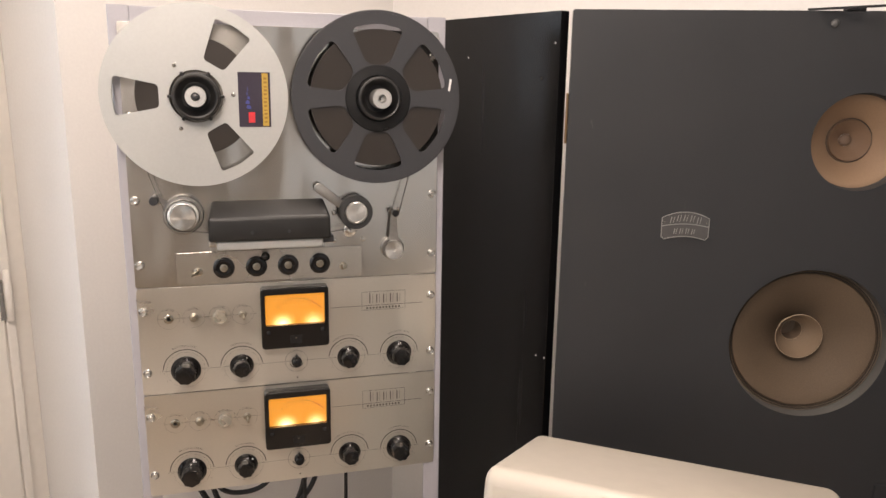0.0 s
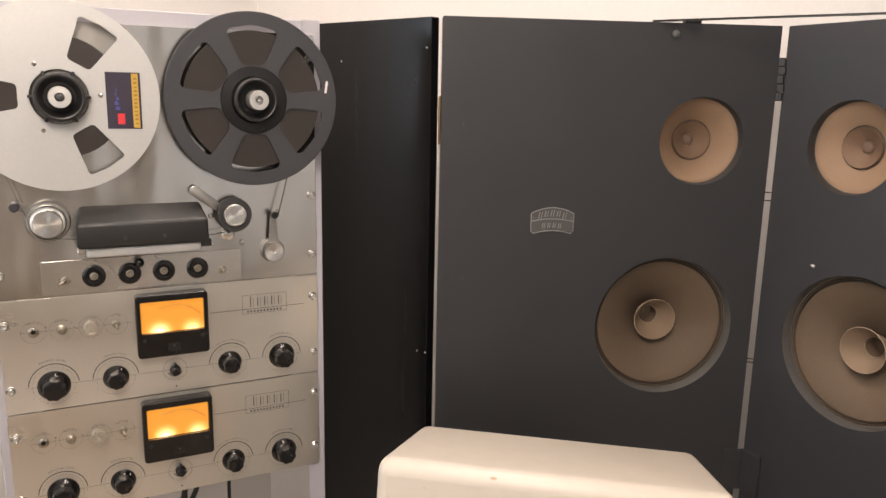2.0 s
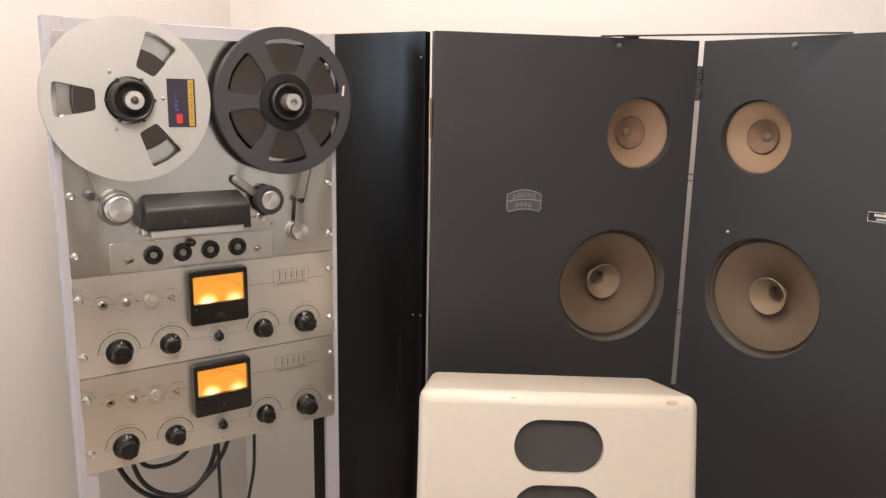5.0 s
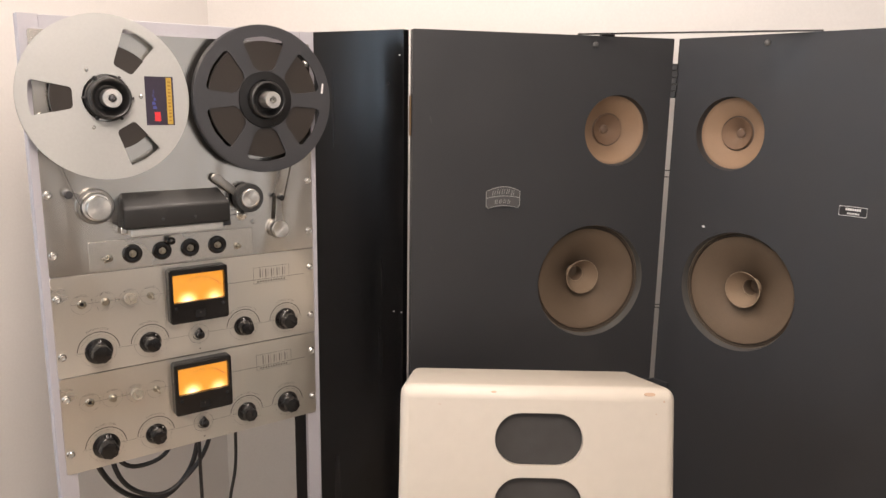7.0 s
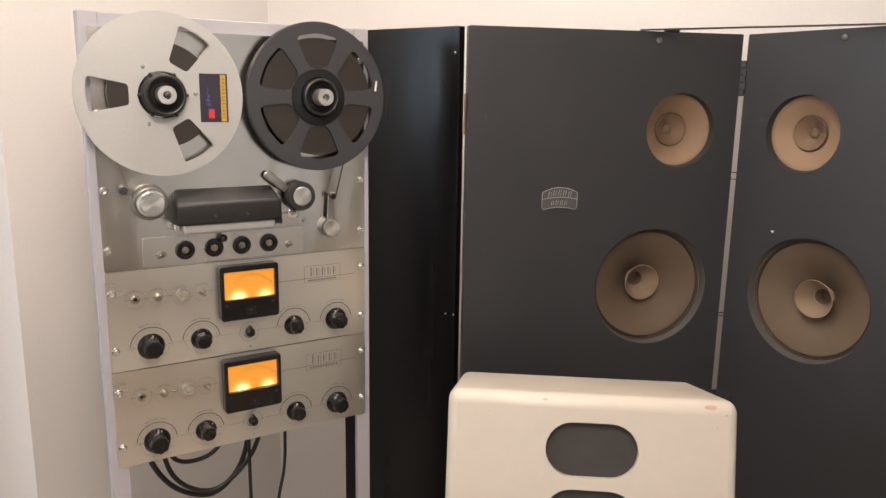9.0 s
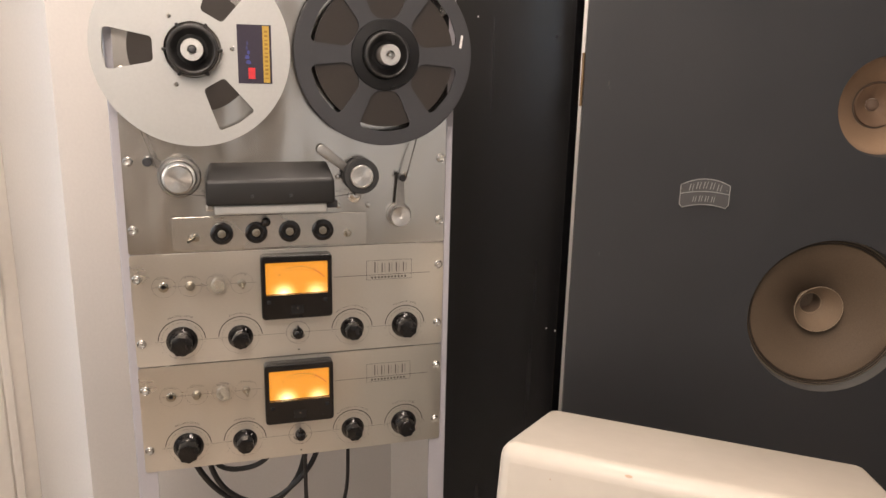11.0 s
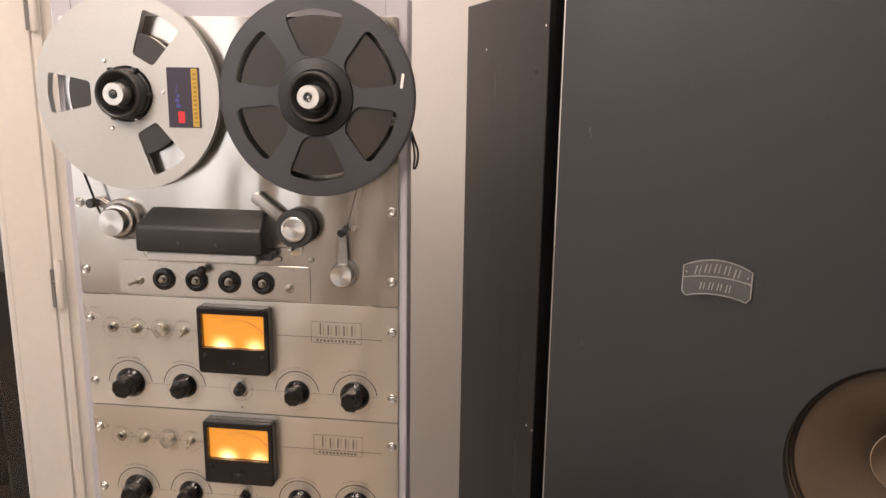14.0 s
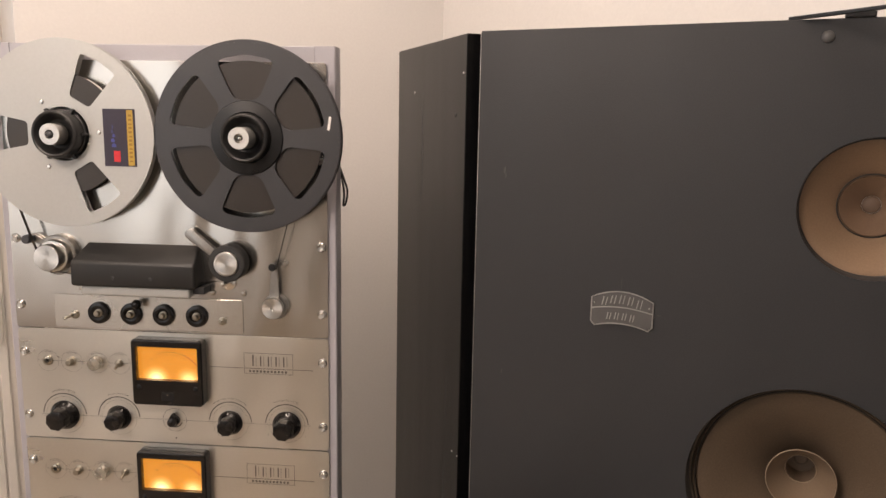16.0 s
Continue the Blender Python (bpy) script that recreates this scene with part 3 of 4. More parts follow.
part("guide_stud", lathe([(0.003, 0), (0.003, -0.006), (0.0036, -0.0062), (0.0036, -0.009), (0, -0.0092)], 14, 0.178, 1.230), CHROME, deck, smooth=35)
for x, z in ((0.068, 1.229), (0.068, 1.183), (0.115, 1.183)):
    ob = part("small_screw", lathe([(0.0042, 0), (0.0042, -0.0016), (0.0034, -0.0026), (0, -0.0030)], 16, x, z), CHROME, deck, smooth=40)


def push_button(x, z, tilt=0):
    b = part("push_button", lathe([(0.0168, -0.0016), (0.0168, -0.0040), (0.0160, -0.0062), (0.0120, -0.0078), (0.0082, -0.0068), (0.0072, -0.0040), (0, -0.0038)], 40, x, z),
             BLACK, deck, "black bakelite button bezel", 40)
    part("button_tip", lathe([(0.0060, -0.0038), (0.0060, -0.0062), (0.0045, -0.0066), (0.0042, -0.0115), (0.0034, -0.0125), (0, -0.0127)], 20, x, z), AGED, b, smooth=40)


for x in (-0.1085, -0.0580, -0.0080, 0.0430):
    push_button(x, 1.146)
part("ball_knob", lathe([(0.0025, 0), (0.0025, -0.008)] + [(0.0072 * math.sin(radians(a)), -0.0142 + 0.0072 * math.cos(radians(a))) for a in range(20, 181, 20)], 24, -0.0440, 1.1640),
     BLACK, deck, "black ball knob", 50)


def toggle(owner, x, z, dx, dz, r=1.0):
    t = part("toggle_switch", lathe([(0.0066 * r, -0.0005), (0.0066 * r, -0.0022), (0.0052 * r, -0.0026), (0.0050 * r, -0.0056), (0.0030 * r, -0.0060), (0, -0.0058)], 12, x, z),
             AGED, owner, smooth=30)
    part("bat", tube([(x, -0.004, z), (x + dx * 0.4, -0.010, z + dz * 0.4), (x + dx, -0.0165, z + dz)], 0.0021, segs=10, steps=4), AGED, t, smooth=50)


toggle(deck, -0.147, 1.1415, -0.010, -0.003)
toggle(deck, 0.0815, 1.1395, 0.001, 0.002)


# ---- tape and reels ----
def ribbon(points, y0, y1):
    bm = bmesh.new()
    prev = None
    for x, z in points:
        pair = (bm.verts.new((x, y0, z)), bm.verts.new((x, y1, z)))
        if prev:
            bm.faces.new((prev[0], prev[1], pair[1], pair[0]))
        prev = pair
    bmesh.ops.solidify(bm, geom=list(bm.faces), thickness=0.0002)
    return bm


strand = thing("magnetic_tape", MACHINE, "brown magnetic tape threaded between the reels", "tape")
part("tape_run", ribbon([(-0.2250, 1.345), (-0.1985, 1.2640), (-0.1960, 1.2560)]
                        + circle(-0.164, 1.234, 0.0248, 12, radians(170), radians(285), False) + [(-0.120, 1.2055)], -0.0205, -0.0142), STRAND, strand)
part("tape_run", ribbon([(0.055, 1.2010), (0.0885, 1.2055)] + circle(0.100, 1.2325, 0.0274, 8, radians(250), radians(310), False), -0.0235, -0.0172), STRAND, strand)
part("tape_run", ribbon(circle(0.1652, 1.2285, 0.0060, 6, radians(260), radians(350), False) + [(0.190, 1.300), (0.2295, 1.360)], -0.0235, -0.0172), STRAND, strand)

RL, RR, RZ = -0.1355, 0.1355, 1.4128


def sector_window(a, half0, half1, r0, r1, corner, n=7):
    """A rounded window in a flange, between two radii and spreading outwards, about the angle a in degrees."""
    raw = [(r0, -half0), (r1, -half1), (r1, half1), (r0, half0)]
    pts = [(r * math.cos(radians(a + h)), r * math.sin(radians(a + h))) for r, h in raw]
    pts.insert(2, (r1 * math.cos(radians(a)), r1 * math.sin(radians(a))))
    outl = []
    m = len(pts)
    for i in range(m):
        p0, p1, p2 = Vector(pts[i - 1]), Vector(pts[i]), Vector(pts[(i + 1) % m])
        d0, d2 = (p0 - p1), (p2 - p1)
        c = min(corner, d0.length * 0.45, d2.length * 0.45)
        s0, s2 = p1 + d0.normalized() * c, p1 + d2.normalized() * c
        for k in range(n):
            t = k / (n - 1)
            q = s0 * (1 - t) ** 2 + p1 * 2 * t * (1 - t) + s2 * t * t
            outl.append((q.x, q.y))
    return outl


metal = thing("tape_reel", MACHINE @ pose(RL, 0, RZ), "silver metal tape reel with three windows and a dark label", "tape reel", "tape reels")
wins = [sector_window(a, 17.5, 14.2, 0.0550, 0.1170, 0.006) for a in (60, 180, 300)]
part("front_flange", holed(circle(0, 0, 0.1333, 128), wins + [circle(0, 0, 0.0385, 48)], -0.0215, -0.0202), REEL, metal)
part("rear_flange", holed(circle(0, 0, 0.1333, 128), wins + [circle(0, 0, 0.0385, 48)], -0.0112, -0.0100), REEL, metal)
part("tape_pack", lathe([(0.050, -0.0195), (0.0855, -0.0195), (0.0855, -0.0118), (0.050, -0.0118)], 96), TAPE, metal, "dark brown wound tape", 30)
part("reel_core", lathe([(0.0385, -0.0202), (0.0500, -0.0202), (0.0500, -0.0112), (0.0385, -0.0112)], 64), REEL, metal, smooth=30)
for a in (0, 120, 240):
    part("rivet", lathe([(0.0032, -0.0212), (0.0032, -0.0224), (0.0022, -0.0234), (0, -0.0236)], 14, 0.0530 * math.cos(radians(a + 3)), 0.0530 * math.sin(radians(a + 3))), CHROME, metal, smooth=40)
lab = part("label", box(-0.0235, 0.0235, -0.0222, -0.0216, -0.0405, 0.0405), LABEL, metal, "dark purple paper label with a gold strip")
lab.matrix_basis = pose(0.0835, 0, -0.004)
part("gold_strip", box(0.0115, 0.0205, -0.0225, -0.0221, -0.0390, 0.0390), GOLD, lab, "gold lettering strip")
bm = bmesh.new()
for k in range(12):
    z = -0.034 + k * 0.0058
    add_box(bm, 0.0138, 0.0185, -0.0227, -0.0224, z, z + (0.0032 if k % 3 else 0.0022))
part("strip_bars", bm, material("label_gold_dark", (0.30, 0.17, 0.02), 0.5), lab)
part("red_block", box(-0.0095, 0.0000, -0.0225, -0.0221, -0.0340, -0.0185), RED, lab, "red block")
for k, (x, z, w, h) in enumerate(((-0.0088, -0.0105, 0.0068, 0.0050), (-0.0102, -0.0035, 0.0056, 0.0050), (-0.0085, 0.0030, 0.0040, 0.0046), (-0.0106, 0.0090, 0.0030, 0.0050), (-0.0098, 0.0155, 0.0020, 0.0052))):
    part("blue_mark", prism([(x - w / 2, z - h * 0.5), (x + w * 0.45, z - h * 0.6), (x + w / 2, z), (x + w * 0.2, z + h * 0.55), (x - w * 0.4, z + h * 0.4)], -0.0225, -0.0221), BLUE if k < 3 else DIMBLUE, lab, "blue printed figure")


def hub(owner, reach, collar, lugs, tip, r, out):
    """The hub adaptor on the spindle: black collar with lugs, deep cup and a metal cap."""
    h = part("hub", lathe([(0.0348, -0.0100), (0.0352, -0.0228), (0.0345, -0.0236), (collar, -0.0240), (collar + 0.0004, -0.0430), (collar - 0.0006, -0.0455), (collar - 0.0026, -0.0466),
                           (collar - 0.0046, -0.0458), (collar - 0.0060, -0.0430), (0.0205, -0.0290), (0.0165, -0.0275), (0.0150, -0.0290), (0.0145, -reach + 0.013), (0, -reach + 0.013)], 64),
             HUBGREY, owner, "dark plastic hub adaptor", 35)
    for k in range(lugs):
        a = radians(180 + k * 360 / lugs)
        lg = part("lug", box(collar - 0.002, collar + 0.0072, -0.0305, -0.0232, -0.0022, 0.0022, 0.0009), HUBGREY, h)
        lg.matrix_basis = pose(0, 0, 0, 0, -math.degrees(a), 0)
    cap = part("spindle_cap", lathe([(0.0148, -0.0290), (0.0150, -reach + 0.0012), (0.0144, -reach), (0.0064, -reach), (0.0058, -reach + 0.0025), (0.0056, -reach + 0.0110), (0, -reach + 0.0112)], 40), CAPMETAL, h, "machined aluminium cap", 35)
    part("spindle", lathe([(r, -reach + 0.0111), (r, -reach - out + 0.0018), (r * 0.62, -reach - out + 0.0002), (0, -reach - out)], 20), tip, cap, "spindle end", 40)


hub(metal, 0.0560, 0.0330, 6, GREYREEL, 0.0048, 0.0024)

grey = thing("tape_reel", MACHINE @ pose(RR, 0, RZ), "dark grey plastic tape reel with six windows, full of brown tape", "tape reel", "tape reels")
wins = [sector_window(a, 19, 21.5, 0.0545, 0.1135, 0.013) for a in range(30, 360, 60)]
part("front_flange", holed(circle(0, 0, 0.1325, 128), wins + [circle(0, 0, 0.036, 48)], -0.0305, -0.0280), GREYREEL, grey)
part("flange_rim", lathe([(0.1315, -0.0308), (0.1330, -0.0300), (0.1330, -0.0285), (0.1315, -0.0278), (0.1290, -0.0279), (0.1290, -0.0307)], 128), GREYREEL, grey, smooth=40)
rear = [sector_window(a, 22, 23.5, 0.0545, 0.1175, 0.013) for a in range(30, 360, 60)]
part("rear_flange", holed(circle(0, 0, 0.1330, 128), rear + [circle(0, 0, 0.036, 48)], -0.0200, -0.0178), GREYREEL, grey)
part("tape_pack", lathe([(0.048, -0.0266), (0.1050, -0.0266), (0.1050, -0.0204), (0.048, -0.0204)], 128), TAPE, grey, "dark brown wound tape", 30)
part("boss", lathe([(0.036, -0.0150), (0.050, -0.0150), (0.050, -0.0300), (0.0515, -0.0312), (0.0505, -0.0330), (0.036, -0.0350)], 80), BLACKM, grey, "raised grey centre", 35)
part("adhesive_mark", prism(rounded(-0.0018, 0.0018, -0.0095, 0.0095, 0.001), -0.0309, -0.0306), WHITE, grey, "small white adhesive mark").matrix_basis = pose(0.1165, 0, 0.022, 0, 8, 0)
hub(grey, 0.0650, 0.0335, 3, CHROME, 0.0030, -0.0030)

# ---- the two amplifiers ----


def fluted(r, y0, y1, lobes, bm):
    """The scalloped body of a bakelite knob."""
    n = lobes * 8
    prev = None
    for y, k in ((y0, 1.0), (y1 + 0.0015, 0.95), (y1 + 0.0004, 0.90), (y1, 0.80)):
        ring = []
        for i in range(n):
            a = 2 * math.pi * i / n
            q = r * k * (1.02 - 0.085 * abs(math.cos(lobes * a / 2)) ** 1.5)
            ring.append(bm.verts.new((q * math.cos(a), y, q * math.sin(a))))
        if prev:
            for i in range(n):
                bm.faces.new((prev[i], prev[(i + 1) % n], ring[(i + 1) % n], ring[i]))
        prev = ring
    bm.faces.new(prev)
    return bm


def knob(owner, x, z, r, deep, turn):
    bm = lathe([(r * 1.13, -0.0003), (r * 1.13, -0.0026), (r * 1.09, -0.0040), (r * 0.96, -0.0072), (r * 0.84, -0.0116), (r * 0.76, -0.0124)], 48)
    fluted(r * 0.80, -0.0120, -deep, 8, bm)
    lathe([(r * 0.42, -deep - 0.0001), (r * 0.40, -deep + 0.0012), (0, -deep + 0.0013)], 24, bm=bm)
    k = part("knob", bm, BLACK, owner, "black fluted bakelite knob", 35)
    k.matrix_basis = pose(x, 0, z, 0, turn, 0)
    part("pointer", box(-0.0005, 0.0005, -0.0088, -0.0050, r * 0.86, r * 1.02), WHITE, k)
    return k


def scale_ring(owner, x, z, r_arc, d0, d1, r_ring, text, size, word_r):
    band(arc(x, z, r_arc, d0, d1), 0.0013, -0.00035, owner)
    band(arc(x, z, r_arc - 0.0050, 0, 360, 64), 0.0002, -0.00033, owner)
    for d in range(-30, 211, 24):
        a = radians(d)
        band([(x + (r_ring - 0.004) * math.cos(a), z + (r_ring - 0.004) * math.sin(a)), (x + (r_ring - 0.0025) * math.cos(a), z + (r_ring - 0.0025) * math.sin(a))], 0.0004, -0.00034, owner)
    write(text, size, -0.00036, over_arc(x, z, word_r), 1.25, owner)


def amplifier(z_top, knob_turns):
    """A record and playback amplifier; local z runs up from the panel's middle."""
    amp = thing("tape_amplifier", MACHINE @ pose(0, 0, z_top - 0.0889), "grey aluminium tape amplifier panel with lit level meter and black knobs", "amplifier", "tape amplifiers")
    part("panel", prism(rounded(-0.2413, 0.2413, -0.0881, 0.0881, 0.005), 0.0, 0.0035, bevel=0.00025), PLATE, amp)
    # unseen box, blocks light behind the panel so its joints stay dark
    part("chassis", box(-0.195, 0.195, 0.0036, 0.060, -0.0885, 0.0885), BLACKM, amp, "dark steel chassis, unseen behind the panel")
    screws(amp, [(s * 0.2326, z) for s in (-1, 1) for z in (0.0509, -0.0505)])
    lower = -0.0497
    ink = bmesh.new()
    band([(-0.213, 0.0375), (-0.060, 0.0375)], 0.0004, -0.00030, ink)
    band([(0.060, 0.0385), (0.2180, 0.0385)], 0.0007, -0.00030, ink)
    band([(-0.213, lower), (0.213, lower)], 0.0004, -0.00030, ink)
    scale_ring(ink, -0.1745, lower, 0.0345, 4, 176, 0.0370, "RECORD LEVEL", 0.0040, 0.0395)
    scale_ring(ink, -0.0875, lower, 0.0330, 4, 176, 0.0350, "EQUALIZATION", 0.0034, 0.0375)
    scale_ring(ink, 0.0885, lower, 0.0330, 4, 176, 0.0350, "METER AND OUTPUT SWITCH", 0.0030, 0.0375)
    scale_ring(ink, 0.1765, lower, 0.0330, 4, 176, 0.0365, "PLAYBACK LEVEL", 0.0036, 0.0385)
    band(arc(0.0010, lower, 0.0115, 200, 340), 0.0014, -0.00035, ink)
    band(arc(0.0010, lower, 0.0185, 0, 360, 48), 0.0004, -0.00033, ink)
    for x, word in ((-0.1960, "PHONES"), (-0.1580, "RECORD"), (-0.1180, "RECORD"), (-0.0825, "POWER")):
        write(word, 0.0034, -0.00036, over_arc(x, 0.0375, 0.0135), 1.2, ink)
        band(arc(x, 0.0375, 0.0168, 0, 360, 40), 0.0002, -0.00033, ink)
    # the maker's plate, lettered as plain strokes
    for p, q in (((0.1125, 0.0625), (0.1870, 0.0625)), ((0.1870, 0.0625), (0.1870, 0.0305)), ((0.1870, 0.0305), (0.1125, 0.0305)), ((0.1125, 0.0305), (0.1125, 0.0625))):
        band([p, q], 0.0005, -0.00031, ink)
    part("lettering", ink, INK, amp, "engraved black lettering and scales")
    bars = bmesh.new()
    for k in range(5):
        x = 0.1262 + k * 0.0118
        top = 0.0600 if k == 0 else 0.0578
        add_box(bars, x - 0.0009, x + 0.0009, -0.0005, -0.0001, 0.0425, top)
        add_box(bars, x + 0.0044, x + 0.0049, -0.0005, -0.0001, 0.0425, 0.0578)
    for k in range(11):
        add_box(bars, 0.1200 + k * 0.0055, 0.1230 + k * 0.0055, -0.0005, -0.0001, 0.0325, 0.0358)
    part("maker_plate", bars, FAINT, amp, "maker's plate as dark strokes")
    part("hole", lathe([(0.0014, -0.0004), (0, -0.0004)], 12, 0.002, -0.0790), BLACKM, amp)

    # the level meter
    meter = part("level_meter", holed(rounded(-0.0545, 0.0545, 0.0, 0.1025, 0.006), [rounded(-0.0475, 0.0475, 0.0395, 0.0915, 0.002)], -0.0195, -0.0005), BLACK, amp, "black bakelite meter case")
    meter.matrix_basis = pose(0.0000, 0, -0.0200)
    bmx = bmesh.new()
    bmx.from_mesh(meter.data)
    edges = [e for e in bmx.edges if all(abs(v.co.y + 0.0195) < 1e-6 for v in e.verts) and e.is_manifold and e.calc_face_angle(0) > 1.0
             and (max(abs(v.co.x) for v in e.verts) > 0.0479 or e.verts[0].co.z > 0.097 or e.verts[0].co.z < 0.005)]
    bmesh.ops.bevel(bmx, geom=edges, offset=0.0025, segments=3, affect="EDGES", profile=0.5)
    bmx.to_mesh(meter.data)
    bmx.free()
    dial = part("dial", box(-0.0485, 0.0485, -0.0110, -0.0090, -0.0270, 0.0270), DIAL, meter, "amber back-lit dial")
    dial.matrix_basis = pose(0, 0, 0.0655)
    marks = bmesh.new()
    band(arc(0.003, -0.036, 0.0525, 116, 64), 0.0004, -0.0114, marks)
    for k in range(9):
        a = radians(116 - k * 6.5)
        band([(0.003 + 0.0525 * math.cos(a), -0.036 + 0.0525 * math.sin(a)), (0.003 + 0.0550 * math.cos(a), -0.036 + 0.0550 * math.sin(a))], 0.0004, -0.0114, marks)
        add_box(marks, 0.003 + 0.0485 * math.cos(a) - 0.0006, 0.003 + 0.0485 * math.cos(a) + 0.0006, -0.0115, -0.0113, -0.036 + 0.0485 * math.sin(a) - 0.0004, -0.036 + 0.0485 * math.sin(a) + 0.0004)
    lathe([(0.0011, -0.0114), (0, -0.0115)], 12, -0.0260, 0.0045, marks)
    part("scale", marks, INK, dial)
    part("red_scale", band(arc(0.003, -0.036, 0.0525, 66, 40), 0.0010, -0.01145), RED, dial, "red overload arc")
    gl = part("meter_glass", box(-0.0470, 0.0470, -0.0165, -0.0158, 0.0397, 0.0913), GLASS, meter)
    gl.visible_shadow = False
    for s in (-1, 1):
        part("meter_screw", lathe([(0.0034, -0.0190), (0.0034, -0.0204), (0.0020, -0.0212), (0, -0.0213)], 14, s * 0.0435, 0.0290), BLACKM, meter, smooth=40)
    bm = prism(rounded(-0.0095, 0.0095, 0.0085, 0.0205, 0.001), -0.0202, -0.0190)
    add_box(bm, -0.0110, 0.0110, -0.0200, -0.0190, 0.0215, 0.0224)
    part("zero_plate", bm, BLACKM, meter)
    part("zero_screw", lathe([(0.0014, -0.0200), (0.0010, -0.0206), (0, -0.0206)], 10, 0, 0.0175), CHROME, meter)

    knob(amp, -0.1745, lower, 0.0205, 0.0290, knob_turns[0])
    knob(amp, -0.0875, lower, 0.0170, 0.0250, knob_turns[1])
    knob(amp, 0.0885, lower, 0.0170, 0.0250, knob_turns[2])
    knob(amp, 0.1765, lower, 0.0195, 0.0280, knob_turns[3])
    small = part("selector_knob", lathe([(0.0085, -0.0003), (0.0085, -0.0060), (0.0070, -0.0075), (0.0066, -0.0140), (0.0050, -0.0150), (0, -0.0150)], 24), BLACK, amp, "small black pointer knob", 35)
    small.matrix_basis = pose(0.0010, 0, lower)
    part("pointer_wing", prism([(-0.006, 0.0), (0.006, 0.0), (0.0015, 0.0125), (-0.0015, 0.0125)], -0.0120, -0.0030, bevel=0.0008), BLACK, small)
    jack = part("phone_jack", lathe([(0.0075, -0.0003), (0.0075, -0.0025), (0.0060, -0.0034), (0.0034, -0.0034), (0.0032, -0.0005), (0, -0.0004)], 24, -0.1960, 0.0375), AGED, amp, smooth=35)
    part("socket", lathe([(0.0031, -0.0008), (0, -0.0009)], 16, -0.1960, 0.0375), BLACKM, jack)
    part("record_button", lathe([(0.0072, -0.0003), (0.0072, -0.0022), (0.0055, -0.0030), (0.0052, -0.0100), (0.0042, -0.0115), (0, -0.0117)], 24, -0.1580, 0.0375), AGED, amp, smooth=35)
    bm = bmesh.new()
    fluted(0.0112, -0.0003, -0.0125, 5, bm)
    lamp = part("indicator_lamp", bm, LENSCAP, amp, "clear faceted indicator lamp", 30)
    lamp.matrix_basis = pose(-0.1180, 0, 0.0375)
    toggle(amp, -0.0825, 0.0375, 0.0015, -0.0035, 0.95)
    return amp


amplifier(SPLIT1, (8, 30, -5, 5))
amplifier(SPLIT2, (20, 40, 0, -8))

# ---- leads below the machine ----


def lead(name, pts, r, label):
    c = thing(name, MACHINE, label, "cable", "leads of the tape machine")
    part("sheath", tube(pts, r, segs=10, steps=8), CABLE, c, smooth=60)


lead("cable", [(-0.185, 0.10, 0.84), (-0.176, 0.10, 0.73), (-0.130, 0.11, 0.645), (-0.060, 0.115, 0.606), (-0.008, 0.11, 0.640), (0.018, 0.10, 0.71), (0.026, 0.09, 0.84)], 0.0052, "thick black looped cable hanging below the amplifiers")
lead("cable", [(-0.150, 0.09, 0.84), (-0.147, 0.09, 0.72), (-0.115, 0.09, 0.655), (-0.055, 0.09, 0.628), (0.006, 0.09, 0.665), (0.040, 0.085, 0.73), (0.044, 0.08, 0.84)], 0.0048, "black looped cable hanging below the amplifiers")
lead("cable", [(-0.155, 0.07, 0.84), (-0.140, 0.07, 0.735), (-0.095, 0.075, 0.708), (-0.045, 0.07, 0.735), (-0.025, 0.07, 0.84)], 0.0045, "short black looped cable below the amplifiers")
lead("cable", [(0.020, 0.08, 0.84), (0.016, 0.08, 0.70), (0.018, 0.085, 0.55), (0.020, 0.09, 0.30), (0.060, 0.10, 0.006), (0.15, 0.12, 0.006)], 0.0036, "thin black cable hanging to the floor")
lead("cable", [(0.094, 0.08, 0.84), (0.093, 0.08, 0.72), (0.091, 0.085, 0.64), (0.076, 0.09, 0.55), (0.060, 0.10, 0.35), (0.090, 0.12, 0.006), (0.20, 0.15, 0.006)], 0.0034, "thin black cable hanging to the floor")
lead("cord_tie", [(0.2500, 0.040, 1.374), (0.2570, 0.041, 1.354), (0.2622, 0.042, 1.336), (0.2600, 0.042, 1.318), (0.2560, 0.042, 1.314), (0.2575, 0.041, 1.330), (0.2555, 0.040, 1.348), (0.2500, 0.040, 1.366)], 0.0016, "small black cord loop at the rack's edge")

# ---- the folding loudspeaker: three hinged boards ----
def baffle_board(name, m, start, length, holes, label, group):
    """A board with round driver openings; local x along it, z up, its face at y = 0."""
    t = thing(name, m, label, "loudspeaker", group)
    part("board", holed(rounded(start, length, 0.02, 1.5590, 0.002, 3), [circle(x, z, r, 72) for x, z, r in holes], 0.0, 0.021), BAFFLE, t, smooth=30)
    return t


